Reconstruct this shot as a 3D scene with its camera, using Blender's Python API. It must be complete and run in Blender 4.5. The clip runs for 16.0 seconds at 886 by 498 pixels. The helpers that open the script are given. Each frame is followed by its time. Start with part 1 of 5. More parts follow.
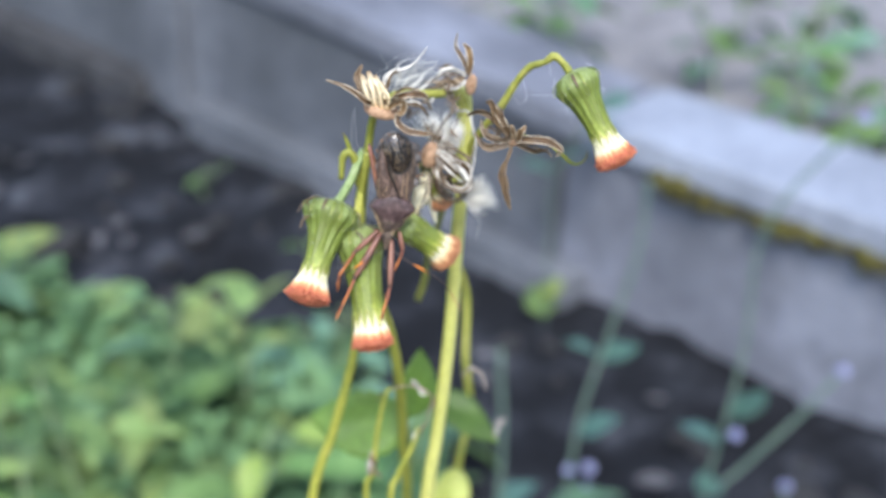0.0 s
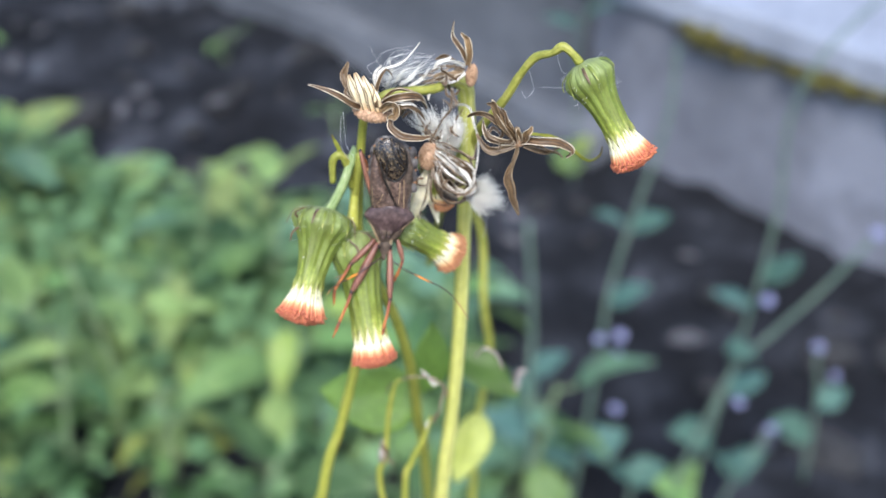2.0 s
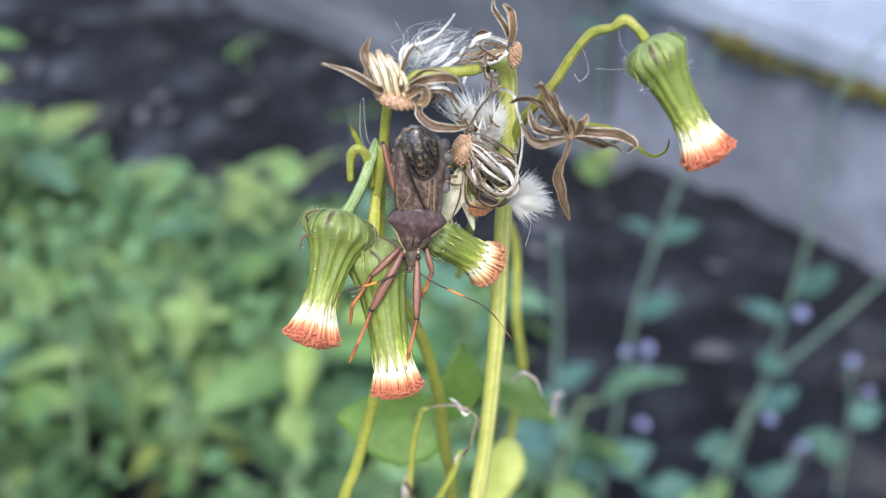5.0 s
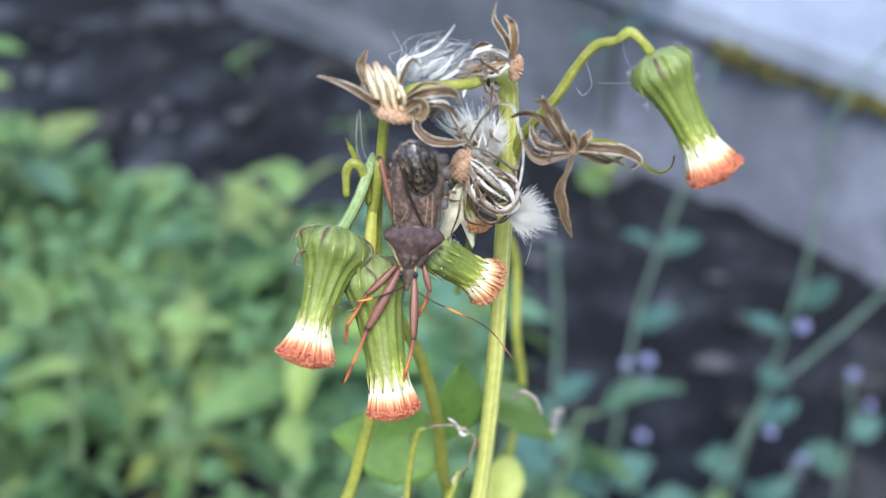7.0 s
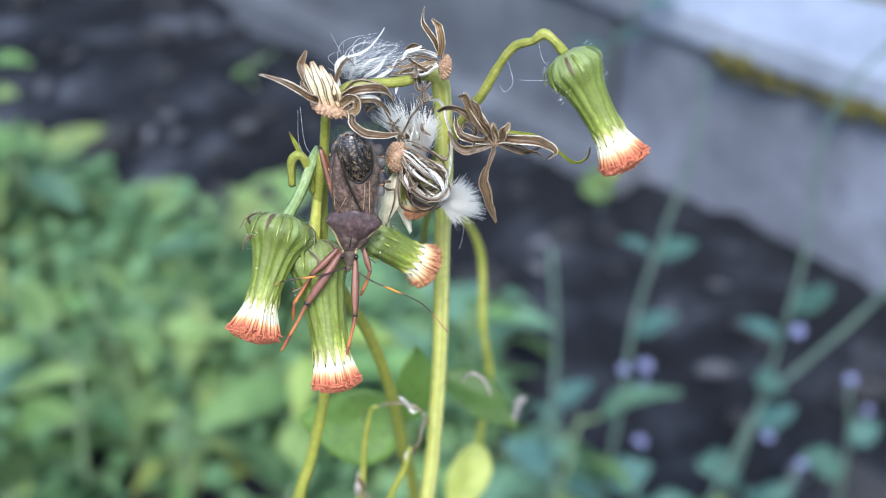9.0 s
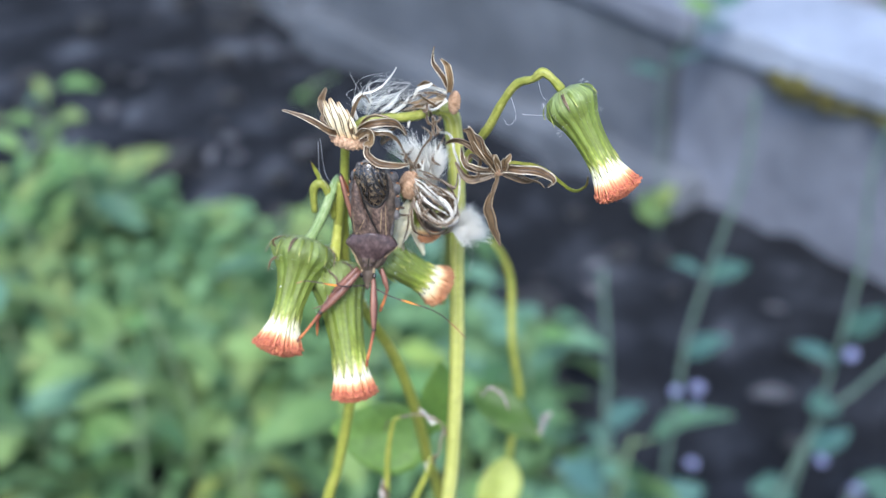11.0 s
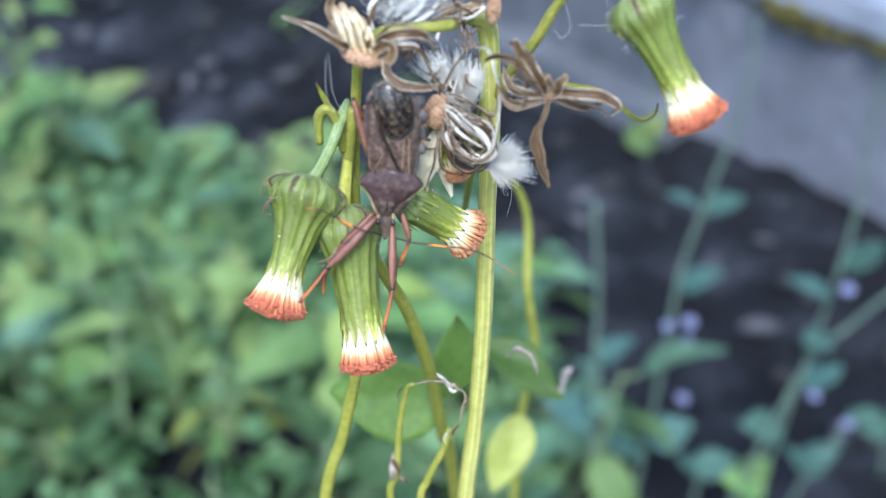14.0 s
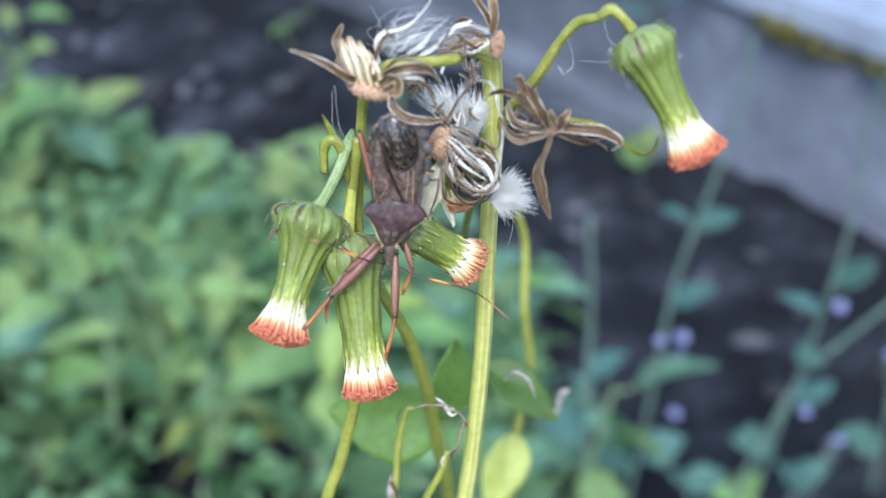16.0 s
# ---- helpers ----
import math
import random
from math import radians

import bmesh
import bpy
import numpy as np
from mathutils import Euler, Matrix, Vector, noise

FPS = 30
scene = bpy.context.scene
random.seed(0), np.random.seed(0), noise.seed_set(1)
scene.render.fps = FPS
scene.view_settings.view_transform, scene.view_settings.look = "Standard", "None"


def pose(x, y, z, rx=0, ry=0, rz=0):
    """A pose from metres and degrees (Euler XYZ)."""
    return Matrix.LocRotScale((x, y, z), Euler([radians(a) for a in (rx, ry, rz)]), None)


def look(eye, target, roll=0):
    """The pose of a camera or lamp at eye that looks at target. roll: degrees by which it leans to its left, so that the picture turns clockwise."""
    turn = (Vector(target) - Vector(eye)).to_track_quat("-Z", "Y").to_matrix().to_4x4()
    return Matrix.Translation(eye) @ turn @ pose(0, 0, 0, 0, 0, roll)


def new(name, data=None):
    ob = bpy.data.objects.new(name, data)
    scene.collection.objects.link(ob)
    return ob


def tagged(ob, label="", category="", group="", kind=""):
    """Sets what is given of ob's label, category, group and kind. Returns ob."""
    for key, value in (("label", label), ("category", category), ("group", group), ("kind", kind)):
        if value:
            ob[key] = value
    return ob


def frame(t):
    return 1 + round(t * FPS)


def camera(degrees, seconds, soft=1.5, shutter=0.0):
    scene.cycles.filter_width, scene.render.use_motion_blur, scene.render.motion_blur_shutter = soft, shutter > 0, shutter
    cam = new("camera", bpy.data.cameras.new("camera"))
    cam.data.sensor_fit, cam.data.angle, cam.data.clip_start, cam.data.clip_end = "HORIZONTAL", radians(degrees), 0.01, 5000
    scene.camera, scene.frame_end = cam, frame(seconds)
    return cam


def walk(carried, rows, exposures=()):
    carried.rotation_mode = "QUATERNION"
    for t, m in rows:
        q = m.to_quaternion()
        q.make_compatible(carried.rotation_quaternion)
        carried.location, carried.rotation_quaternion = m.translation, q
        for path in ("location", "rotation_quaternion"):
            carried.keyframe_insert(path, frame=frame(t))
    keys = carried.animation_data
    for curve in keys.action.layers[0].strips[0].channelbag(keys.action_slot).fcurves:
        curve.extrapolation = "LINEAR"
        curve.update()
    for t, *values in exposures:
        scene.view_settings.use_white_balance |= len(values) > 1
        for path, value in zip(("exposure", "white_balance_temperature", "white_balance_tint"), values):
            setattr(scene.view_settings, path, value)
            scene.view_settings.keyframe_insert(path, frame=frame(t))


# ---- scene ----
cam = camera(40.0, 16.0, 1.0, 0.3)
cam.data.dof.use_dof = True
cam.data.dof.focus_distance = 0.1470
cam.data.dof.aperture_fstop = 18.5

PATH = [
    (0, (-0.0031, -0.0495, 0.8541), (0.0176, 0.3895, 0.6156), 2.62),
    (0.5, (-0.0009, -0.0422, 0.8523), (0.0154, 0.3943, 0.609), 2.45),
    (1, (0.0002, -0.0393, 0.8535), (0.0154, 0.3956, 0.6072), 2.02),
    (1.5, (-0.0008, -0.0308, 0.8631), (0.0128, 0.3853, 0.5861), 0.73),
    (2, (0.0012, -0.0243, 0.866), (0.0096, 0.3809, 0.5732), -0.01),
    (2.5, (0.0034, -0.0203, 0.8641), (0.0082, 0.3854, 0.5719), -0.07),
    (3, (0.0031, -0.016, 0.858), (0.0062, 0.3898, 0.5659), -0.13),
    (3.5, (0.0028, -0.0132, 0.8542), (0.0043, 0.3924, 0.5619), -0.05),
    (4, (0.0017, -0.0085, 0.8521), (0.0016, 0.3977, 0.5606), -0.46),
    (6.5, (-0.0012, -0.0014, 0.851), (-0.0013, 0.4075, 0.5632), -0.01),
    (7, (0.0, -0.0, 0.85), (-0.0001, 0.4095, 0.5632), -0.00),
    (7.5, (0.0015, -0.0012, 0.8484), (0.0018, 0.4086, 0.562), -0.04),
    (8, (0.0028, -0.0016, 0.85), (0.0032, 0.4085, 0.5639), 0.04),
    (10.5, (0.017, -0.0282, 0.8598), (-0.0053, 0.3878, 0.5835), -2.29),
    (11, (0.0161, -0.0216, 0.861), (-0.0135, 0.3948, 0.5856), -2.18),
    (11.5, (0.0114, -0.0044, 0.8529), (-0.015, 0.393, 0.5506), -1.34),
    (12, (0.0106, 0.0058, 0.8488), (-0.0057, 0.4021, 0.5443), -0.44),
    (12.5, (0.0076, 0.0057, 0.8496), (-0.0066, 0.4044, 0.5482), -0.83),
    (13, (0.0082, 0.0045, 0.8484), (-0.0088, 0.4043, 0.5487), -0.88),
    (13.5, (0.0085, 0.0066, 0.8464), (-0.0104, 0.4058, 0.5459), -1.21),
    (14, (0.0084, 0.0032, 0.8463), (-0.0126, 0.4029, 0.5467), -1.34),
    (14.5, (0.007, 0.0032, 0.8506), (-0.0146, 0.4033, 0.5515), -1.25),
    (15, (0.0077, 0.0018, 0.8518), (-0.0136, 0.4033, 0.5546), -1.24),
    (15.5, (0.0071, 0.0033, 0.8513), (-0.0126, 0.4058, 0.5553), -0.95),
    (16, (0.0074, 0.0028, 0.8493), (-0.0107, 0.405, 0.5529), -0.46),
]
walk(cam, [(t, look(eye, target, roll)) for t, eye, target, roll in PATH], [(0.0, 1.03, 5980, 9.5), (4.0, 1.05, 6000, 11.0), (7.0, 1.05, 5750, 9.0), (11.0, 1.06, 5600, 8.5), (16.0, 1.02, 5400, 8.5)])

# ---- light: bright open sky behind thin cloud ----
SUN_HEIGHT, SUN_TURN = 52.0, 180.0
world = bpy.data.worlds.new("sky")
scene.world = world
world.use_nodes = True
sky = world.node_tree.nodes.new("ShaderNodeTexSky")
sky.sky_type, sky.sun_disc = "NISHITA", False
sky.sun_elevation, sky.sun_rotation = radians(SUN_HEIGHT), radians(SUN_TURN)
sky.air_density, sky.dust_density, sky.ozone_density = 1.0, 2.0, 1.0
back = world.node_tree.nodes["Background"]
back.inputs["Strength"].default_value = 0.15
world.node_tree.links.new(sky.outputs["Color"], back.inputs["Color"])
sun = new("sun", bpy.data.lights.new("sun", "SUN"))
sun.data.energy, sun.data.angle, sun.data.color = 2.35, radians(20), (1.0, 0.96, 0.9)
az = radians(SUN_TURN)
sun.matrix_world = look((math.sin(az) * 5, math.cos(az) * 5, 5 * math.tan(radians(SUN_HEIGHT))), (0, 0, 0))


# ---- materials ----
def ramp(nt, stops):
    node = nt.nodes.new("ShaderNodeValToRGB")
    els = node.color_ramp.elements
    while len(els) < len(stops):
        els.new(0.5)
    for el, (pos, rgb) in zip(els, stops):
        el.position, el.color = pos, (*rgb, 1)
    return node


def material(name, stops, scale, rough=0.6, along=None, stripes=None, bump=0.3, fine=5.0, leaf=0.0, gloss=0.4, vary=0.0, sheen=0.0, edge=None, streak=None, dusty=0.6):
    """Noise-mixed surface. stops: colours over a noise of that scale; along: colours over the piece's own length,
    multiplied by the noise; stripes: (colour, count, amount) fine lines across the piece; leaf: share of light let through."""
    m = bpy.data.materials.new(name)
    m.use_nodes = True
    nt = m.node_tree
    bsdf, out = nt.nodes["Principled BSDF"], nt.nodes["Material Output"]
    link = nt.links.new
    co = nt.nodes.new("ShaderNodeTexCoord").outputs["Object"]
    n1 = nt.nodes.new("ShaderNodeTexNoise")
    n1.inputs["Scale"].default_value, n1.inputs["Detail"].default_value, n1.inputs["Roughness"].default_value = scale, 6, 0.62
    link(co, n1.inputs["Vector"])
    n2 = nt.nodes.new("ShaderNodeTexNoise")
    n2.inputs["Scale"].default_value, n2.inputs["Detail"].default_value = scale * fine, 4
    link(co, n2.inputs["Vector"])
    base = ramp(nt, stops)
    link(n1.outputs["Fac"], base.inputs["Fac"])
    colour = base.outputs["Color"]

    def mix(kind, fac, a, b):
        node = nt.nodes.new("ShaderNodeMix")
        node.data_type, node.blend_type = "RGBA", kind
        if isinstance(fac, float):
            node.inputs[0].default_value = fac
        else:
            link(fac, node.inputs[0])
        for sock, v in ((node.inputs[6], a), (node.inputs[7], b)):
            if isinstance(v, tuple):
                sock.default_value = (*v, 1)
            else:
                link(v, sock)
        return node.outputs[2]

    if along:
        att = nt.nodes.new("ShaderNodeAttribute")
        att.attribute_name = "along"
        wob = nt.nodes.new("ShaderNodeMath")
        wob.operation, wob.inputs[1].default_value, wob.inputs[2].default_value = "MULTIPLY_ADD", 0.12, -0.06
        link(n2.outputs["Fac"], wob.inputs[0])
        add = nt.nodes.new("ShaderNodeMath")
        link(att.outputs["Fac"], add.inputs[0])
        link(wob.outputs[0], add.inputs[1])
        r2 = ramp(nt, along)
        link(add.outputs[0], r2.inputs["Fac"])
        colour = mix("MULTIPLY", 1.0, r2.outputs["Color"], colour)
    if stripes:
        rgb, count, amount, *lowest = stripes
        att = nt.nodes.new("ShaderNodeAttribute")
        att.attribute_name = "side"
        mul = nt.nodes.new("ShaderNodeMath")
        mul.operation, mul.inputs[1].default_value = "MULTIPLY", count * 2 * math.pi
        link(att.outputs["Fac"], mul.inputs[0])
        sn = nt.nodes.new("ShaderNodeMath")
        sn.operation = "SINE"
        link(mul.outputs[0], sn.inputs[0])
        rng = nt.nodes.new("ShaderNodeMapRange")
        rng.inputs["From Min"].default_value, rng.inputs["From Max"].default_value = (lowest or [-0.1])[0], 0.95
        rng.inputs["To Max"].default_value = amount
        link(sn.outputs[0], rng.inputs["Value"])
        colour = mix("MIX", rng.outputs[0], colour, rgb)
    if streak:
        rgb, amount = streak
        atts = []
        for name2, k in (("side", 14.0), ("along", 1.6)):
            att = nt.nodes.new("ShaderNodeAttribute")
            att.attribute_name = name2
            mul = nt.nodes.new("ShaderNodeMath")
            mul.operation, mul.inputs[1].default_value = "MULTIPLY", k
            link(att.outputs["Fac"], mul.inputs[0])
            atts.append(mul.outputs[0])
        vec = nt.nodes.new("ShaderNodeCombineXYZ")
        link(atts[0], vec.inputs[0]), link(atts[1], vec.inputs[1])
        n3 = nt.nodes.new("ShaderNodeTexNoise")
        n3.inputs["Scale"].default_value, n3.inputs["Detail"].default_value = 1.0, 3
        link(vec.outputs[0], n3.inputs["Vector"])
        rng = nt.nodes.new("ShaderNodeMapRange")
        rng.inputs["From Min"].default_value, rng.inputs["From Max"].default_value, rng.inputs["To Max"].default_value = 0.45, 0.62, amount
        link(n3.outputs["Fac"], rng.inputs["Value"])
        colour = mix("MIX", rng.outputs[0], colour, rgb)
    if edge:
        rgb, amount = edge
        att = nt.nodes.new("ShaderNodeAttribute")
        att.attribute_name = "side"
        sub = nt.nodes.new("ShaderNodeMath")
        sub.operation, sub.inputs[1].default_value = "SUBTRACT", 0.5
        link(att.outputs["Fac"], sub.inputs[0])
        ab = nt.nodes.new("ShaderNodeMath")
        ab.operation = "ABSOLUTE"
        link(sub.outputs[0], ab.inputs[0])
        rng = nt.nodes.new("ShaderNodeMapRange")
        rng.inputs["From Min"].default_value, rng.inputs["From Max"].default_value, rng.inputs["To Max"].default_value = 0.38, 0.47, amount
        link(ab.outputs[0], rng.inputs["Value"])
        colour = mix("MIX", rng.outputs[0], colour, rgb)
    dirt = ramp(nt, [(0.3, (0.72, 0.72, 0.72)), (0.62, (1.08, 1.08, 1.08))])
    link(n2.outputs["Fac"], dirt.inputs["Fac"])
    colour = mix("MULTIPLY", dusty, colour, dirt.outputs["Color"])
    if vary:
        info = nt.nodes.new("ShaderNodeObjectInfo")
        hsv = nt.nodes.new("ShaderNodeHueSaturation")
        for sock, lo, hi in (("Hue", 0.5 - 0.05 * vary, 0.5 + 0.05 * vary), ("Value", 1 - 0.5 * vary, 1 + 0.5 * vary)):
            rng = nt.nodes.new("ShaderNodeMapRange")
            rng.inputs["To Min"].default_value, rng.inputs["To Max"].default_value = lo, hi
            link(info.outputs["Random"], rng.inputs["Value"])
            link(rng.outputs[0], hsv.inputs[sock])
        link(colour, hsv.inputs["Color"])
        colour = hsv.outputs["Color"]
    link(colour, bsdf.inputs["Base Color"])
    bsdf.inputs["Roughness"].default_value = rough
    bsdf.inputs["Specular IOR Level"].default_value = gloss
    bsdf.inputs["Sheen Weight"].default_value = sheen
    if bump:
        bp = nt.nodes.new("ShaderNodeBump")
        bp.inputs["Strength"].default_value, bp.inputs["Distance"].default_value = bump, 0.35 / (scale * fine)
        link(n2.outputs["Fac"], bp.inputs["Height"])
        link(bp.outputs["Normal"], bsdf.inputs["Normal"])
    if leaf:
        tr = nt.nodes.new("ShaderNodeBsdfTranslucent")
        link(colour, tr.inputs["Color"])
        ms = nt.nodes.new("ShaderNodeMixShader")
        ms.inputs[0].default_value = leaf
        link(bsdf.outputs[0], ms.inputs[1])
        link(tr.outputs[0], ms.inputs[2])
        link(ms.outputs[0], out.inputs["Surface"])
    return m


ONE = [(0.3, (0.85, 0.85, 0.85)), (0.7, (1.0, 1.0, 1.0))]
M = {
    "stem": material("ribbed_green_stem", [(0.3, (0.45, 0.46, 0.08)), (0.7, (0.62, 0.60, 0.15))], 150, 0.45, stripes=((0.76, 0.74, 0.36), 8, 0.5), leaf=0.15),
    "stalk": material("yellow_green_stalk", [(0.3, (0.27, 0.30, 0.045)), (0.55, (0.39, 0.39, 0.06)), (0.75, (0.50, 0.47, 0.11))], 300, 0.5, stripes=((0.48, 0.48, 0.11), 6, 0.3), leaf=0.12),
    "downy_stalk": material("downy_pale_stalk", [(0.3, (0.15, 0.23, 0.065)), (0.55, (0.23, 0.31, 0.11)), (0.75, (0.36, 0.42, 0.22))], 900, 0.6, stripes=((0.36, 0.43, 0.22), 7, 0.5), bump=0.9, leaf=0.08),
    "yellow_stalk": material("yellow_stalk", [(0.3, (0.22, 0.24, 0.035)), (0.55, (0.33, 0.33, 0.06)), (0.75, (0.46, 0.42, 0.12))], 500, 0.5, stripes=((0.20, 0.22, 0.04), 6, 0.4), leaf=0.12),
    "head": material("green_flower_cup", [(0.28, (0.72, 0.66, 0.52)), (0.5, (0.95, 0.96, 0.9)), (0.72, (1.08, 1.06, 1.05))], 420, 0.5,
        along=[(0.0, (0.30, 0.35, 0.14)), (0.12, (0.25, 0.31, 0.105)), (0.28, (0.165, 0.213, 0.040)), (0.66, (0.185, 0.230, 0.030)), (0.80, (0.27, 0.325, 0.046)), (0.91, (0.55, 0.54, 0.14)), (1.0, (0.66, 0.62, 0.30))],
        stripes=((0.085, 0.115, 0.025), 26, 0.42, 0.5), streak=((0.135, 0.155, 0.045), 0.55), leaf=0.08),
    "floret": material("white_to_orange_florets", ONE, 900, 0.6,
        along=[(0.0, (0.80, 0.78, 0.50)), (0.45, (0.85, 0.81, 0.50)), (0.64, (0.88, 0.83, 0.64)), (0.72, (0.90, 0.68, 0.36)), (0.80, (0.84, 0.40, 0.18)), (0.91, (0.74, 0.25, 0.12)), (1.0, (0.58, 0.15, 0.11))], leaf=0.2, vary=0.0),
    "floret_old": material("cream_to_tan_florets", ONE, 900, 0.6,
        along=[(0.0, (0.80, 0.78, 0.52)), (0.45, (0.87, 0.83, 0.60)), (0.64, (0.85, 0.68, 0.38)), (0.82, (0.74, 0.40, 0.19)), (1.0, (0.52, 0.21, 0.10))], leaf=0.2),
    "dry": material("dry_bract_pale_edges", [(0.3, (0.050, 0.028, 0.013)), (0.7, (0.185, 0.108, 0.048))], 900, 0.45, stripes=((0.022, 0.013, 0.008), 3, 0.85, 0.35), edge=((0.84, 0.76, 0.60), 0.6), leaf=0.08, gloss=0.45),
    "brown": material("dry_bract_dark", [(0.3, (0.026, 0.0145, 0.007)), (0.7, (0.115, 0.066, 0.029))], 700, 0.45, stripes=((0.016, 0.010, 0.006), 3, 0.8, 0.3), streak=((0.30, 0.20, 0.10), 0.5), edge=((0.62, 0.50, 0.34), 0.4), leaf=0.06, gloss=0.45),
    "rim_pale": material("pale_rolled_rim", [(0.35, (0.24, 0.16, 0.09)), (0.6, (0.74, 0.65, 0.49))], 700, 0.5, leaf=0.1),
    "strand": material("curled_brown_strand", [(0.3, (0.030, 0.018, 0.010)), (0.55, (0.095, 0.058, 0.030)), (0.75, (0.30, 0.205, 0.115))], 1400, 0.42, stripes=((0.50, 0.41, 0.30), 1, 0.55, 0.55), leaf=0.05, gloss=0.5),
    "tan": material("dry_bract_tan", [(0.3, (0.16, 0.098, 0.046)), (0.7, (0.36, 0.235, 0.115))], 700, 0.5, stripes=((0.050, 0.028, 0.014), 3, 0.7, 0.4), edge=((0.72, 0.61, 0.44), 0.6), leaf=0.12, gloss=0.35),
    "pale": material("dry_bract_straw", [(0.3, (0.80, 0.67, 0.44)), (0.7, (0.96, 0.89, 0.72))], 400, 0.5, along=[(0.0, (0.66, 0.44, 0.24)), (0.25, (1, 0.94, 0.80)), (0.75, (1.0, 0.97, 0.9)), (1.0, (0.45, 0.34, 0.24))], stripes=((0.10, 0.060, 0.030), 2, 0.95, 0.55), leaf=0.12),
    "white": material("dry_bract_whitish", [(0.3, (0.74, 0.69, 0.58)), (0.7, (0.94, 0.91, 0.83))], 500, 0.45, stripes=((0.07, 0.045, 0.028), 2, 0.85, 0.5), leaf=0.15),
    "cream": material("papery_cream_bract", [(0.3, (0.86, 0.79, 0.58)), (0.7, (0.95, 0.92, 0.78))], 400, 0.5, leaf=0.6),
    "green": material("yellow_green_bract", [(0.3, (0.20, 0.25, 0.035)), (0.7, (0.36, 0.36, 0.06))], 400, 0.5, along=[(0, (0.9, 0.85, 0.8)), (0.7, (1, 0.95, 0.8)), (0.88, (0.7, 0.5, 0.35)), (1, (0.35, 0.22, 0.15))], leaf=0.12),
    "pappus": material("silky_white_hairs", [(0.3, (0.97, 0.95, 0.90)), (0.7, (0.99, 0.98, 0.94))], 800, 0.3, bump=0.0, leaf=0.6, dusty=0.0),
    "thread": material("spider_thread", [(0.3, (0.7, 0.7, 0.7)), (0.7, (0.85, 0.85, 0.85))], 800, 0.35, bump=0.0),
    "receptacle": material("pitted_tan_receptacle", [(0.35, (0.25, 0.142, 0.072)), (0.6, (0.46, 0.29, 0.175))], 1600, 0.65, bump=0.8, fine=2.0),
    "wither": material("withered_grey", [(0.3, (0.188, 0.144, 0.112)), (0.7, (0.465, 0.403, 0.350))], 500, 0.7),
    "leaf_dark": material("toothed_green_leaf", [(0.3, (0.056, 0.102, 0.016)), (0.7, (0.099, 0.170, 0.028))], 120, 0.5, leaf=0.25),
    "leaf": material("soft_green_leaf", [(0.3, (0.129, 0.232, 0.041)), (0.7, (0.205, 0.332, 0.064))], 120, 0.5, leaf=0.35),
    "leaf_yellow": material("yellowing_leaf", [(0.3, (0.46, 0.50, 0.10)), (0.7, (0.62, 0.66, 0.20))], 120, 0.5, leaf=0.35),
    "wing": material("brown_wing_leather", [(0.36, (0.030, 0.017, 0.013)), (0.5, (0.080, 0.050, 0.037)), (0.66, (0.19, 0.125, 0.09))], 2200, 0.42, bump=0.5, fine=2.5, gloss=0.45),
    "pronotum": material("purplish_brown_shield", [(0.36, (0.036, 0.022, 0.020)), (0.52, (0.074, 0.046, 0.043)), (0.7, (0.15, 0.10, 0.088))], 1100, 0.36, bump=0.9, fine=9.0),
    "insect": material("grey_brown_cuticle", [(0.38, (0.040, 0.028, 0.021)), (0.65, (0.14, 0.10, 0.070))], 1200, 0.5, bump=0.9),
    "membrane": material("dark_bronze_membrane", [(0.38, (0.006, 0.005, 0.005)), (0.50, (0.03, 0.022, 0.016)), (0.61, (0.12, 0.085, 0.048)), (0.73, (0.25, 0.19, 0.12))], 3000, 0.2, bump=0.7, fine=2.0, gloss=0.8),
    "vein": material("black_vein", [(0.3, (0.008, 0.007, 0.006)), (0.7, (0.025, 0.02, 0.017))], 900, 0.3),
    "rim": material("grey_abdomen_rim", [(0.38, (0.04, 0.035, 0.034)), (0.65, (0.14, 0.125, 0.115))], 1100, 0.5, bump=0.7),
    "femur": material("dark_red_femur", [(0.35, (0.085, 0.032, 0.023)), (0.65, (0.195, 0.080, 0.052))], 900, 0.42, stripes=((0.36, 0.18, 0.11), 2, 0.45)),
    "tibia": material("orange_brown_shin", ONE, 700, 0.4, along=[(0.0, (0.14, 0.045, 0.03)), (0.3, (0.28, 0.09, 0.04)), (0.8, (0.48, 0.17, 0.05)), (1.0, (0.42, 0.15, 0.05))]),
    "feeler": material("banded_feeler", ONE, 900, 0.4, along=[(0.0, (0.05, 0.03, 0.025)), (0.40, (0.03, 0.02, 0.018)), (0.47, (0.75, 0.24, 0.02)), (0.55, (0.75, 0.24, 0.02)), (0.60, (0.04, 0.025, 0.02)), (0.82, (0.05, 0.03, 0.02)), (0.87, (0.45, 0.18, 0.08)), (1.0, (0.35, 0.14, 0.08))]),
    "spot": material("dull_orange_spot", [(0.35, (0.20, 0.085, 0.030)), (0.65, (0.36, 0.19, 0.085))], 1500, 0.5),
    "hem": material("tan_hem", [(0.35, (0.20, 0.13, 0.07)), (0.65, (0.40, 0.29, 0.16))], 1200, 0.6),
    "eye": material("dark_eye", [(0.3, (0.01, 0.008, 0.007)), (0.7, (0.03, 0.02, 0.018))], 900, 0.15, bump=0.0),
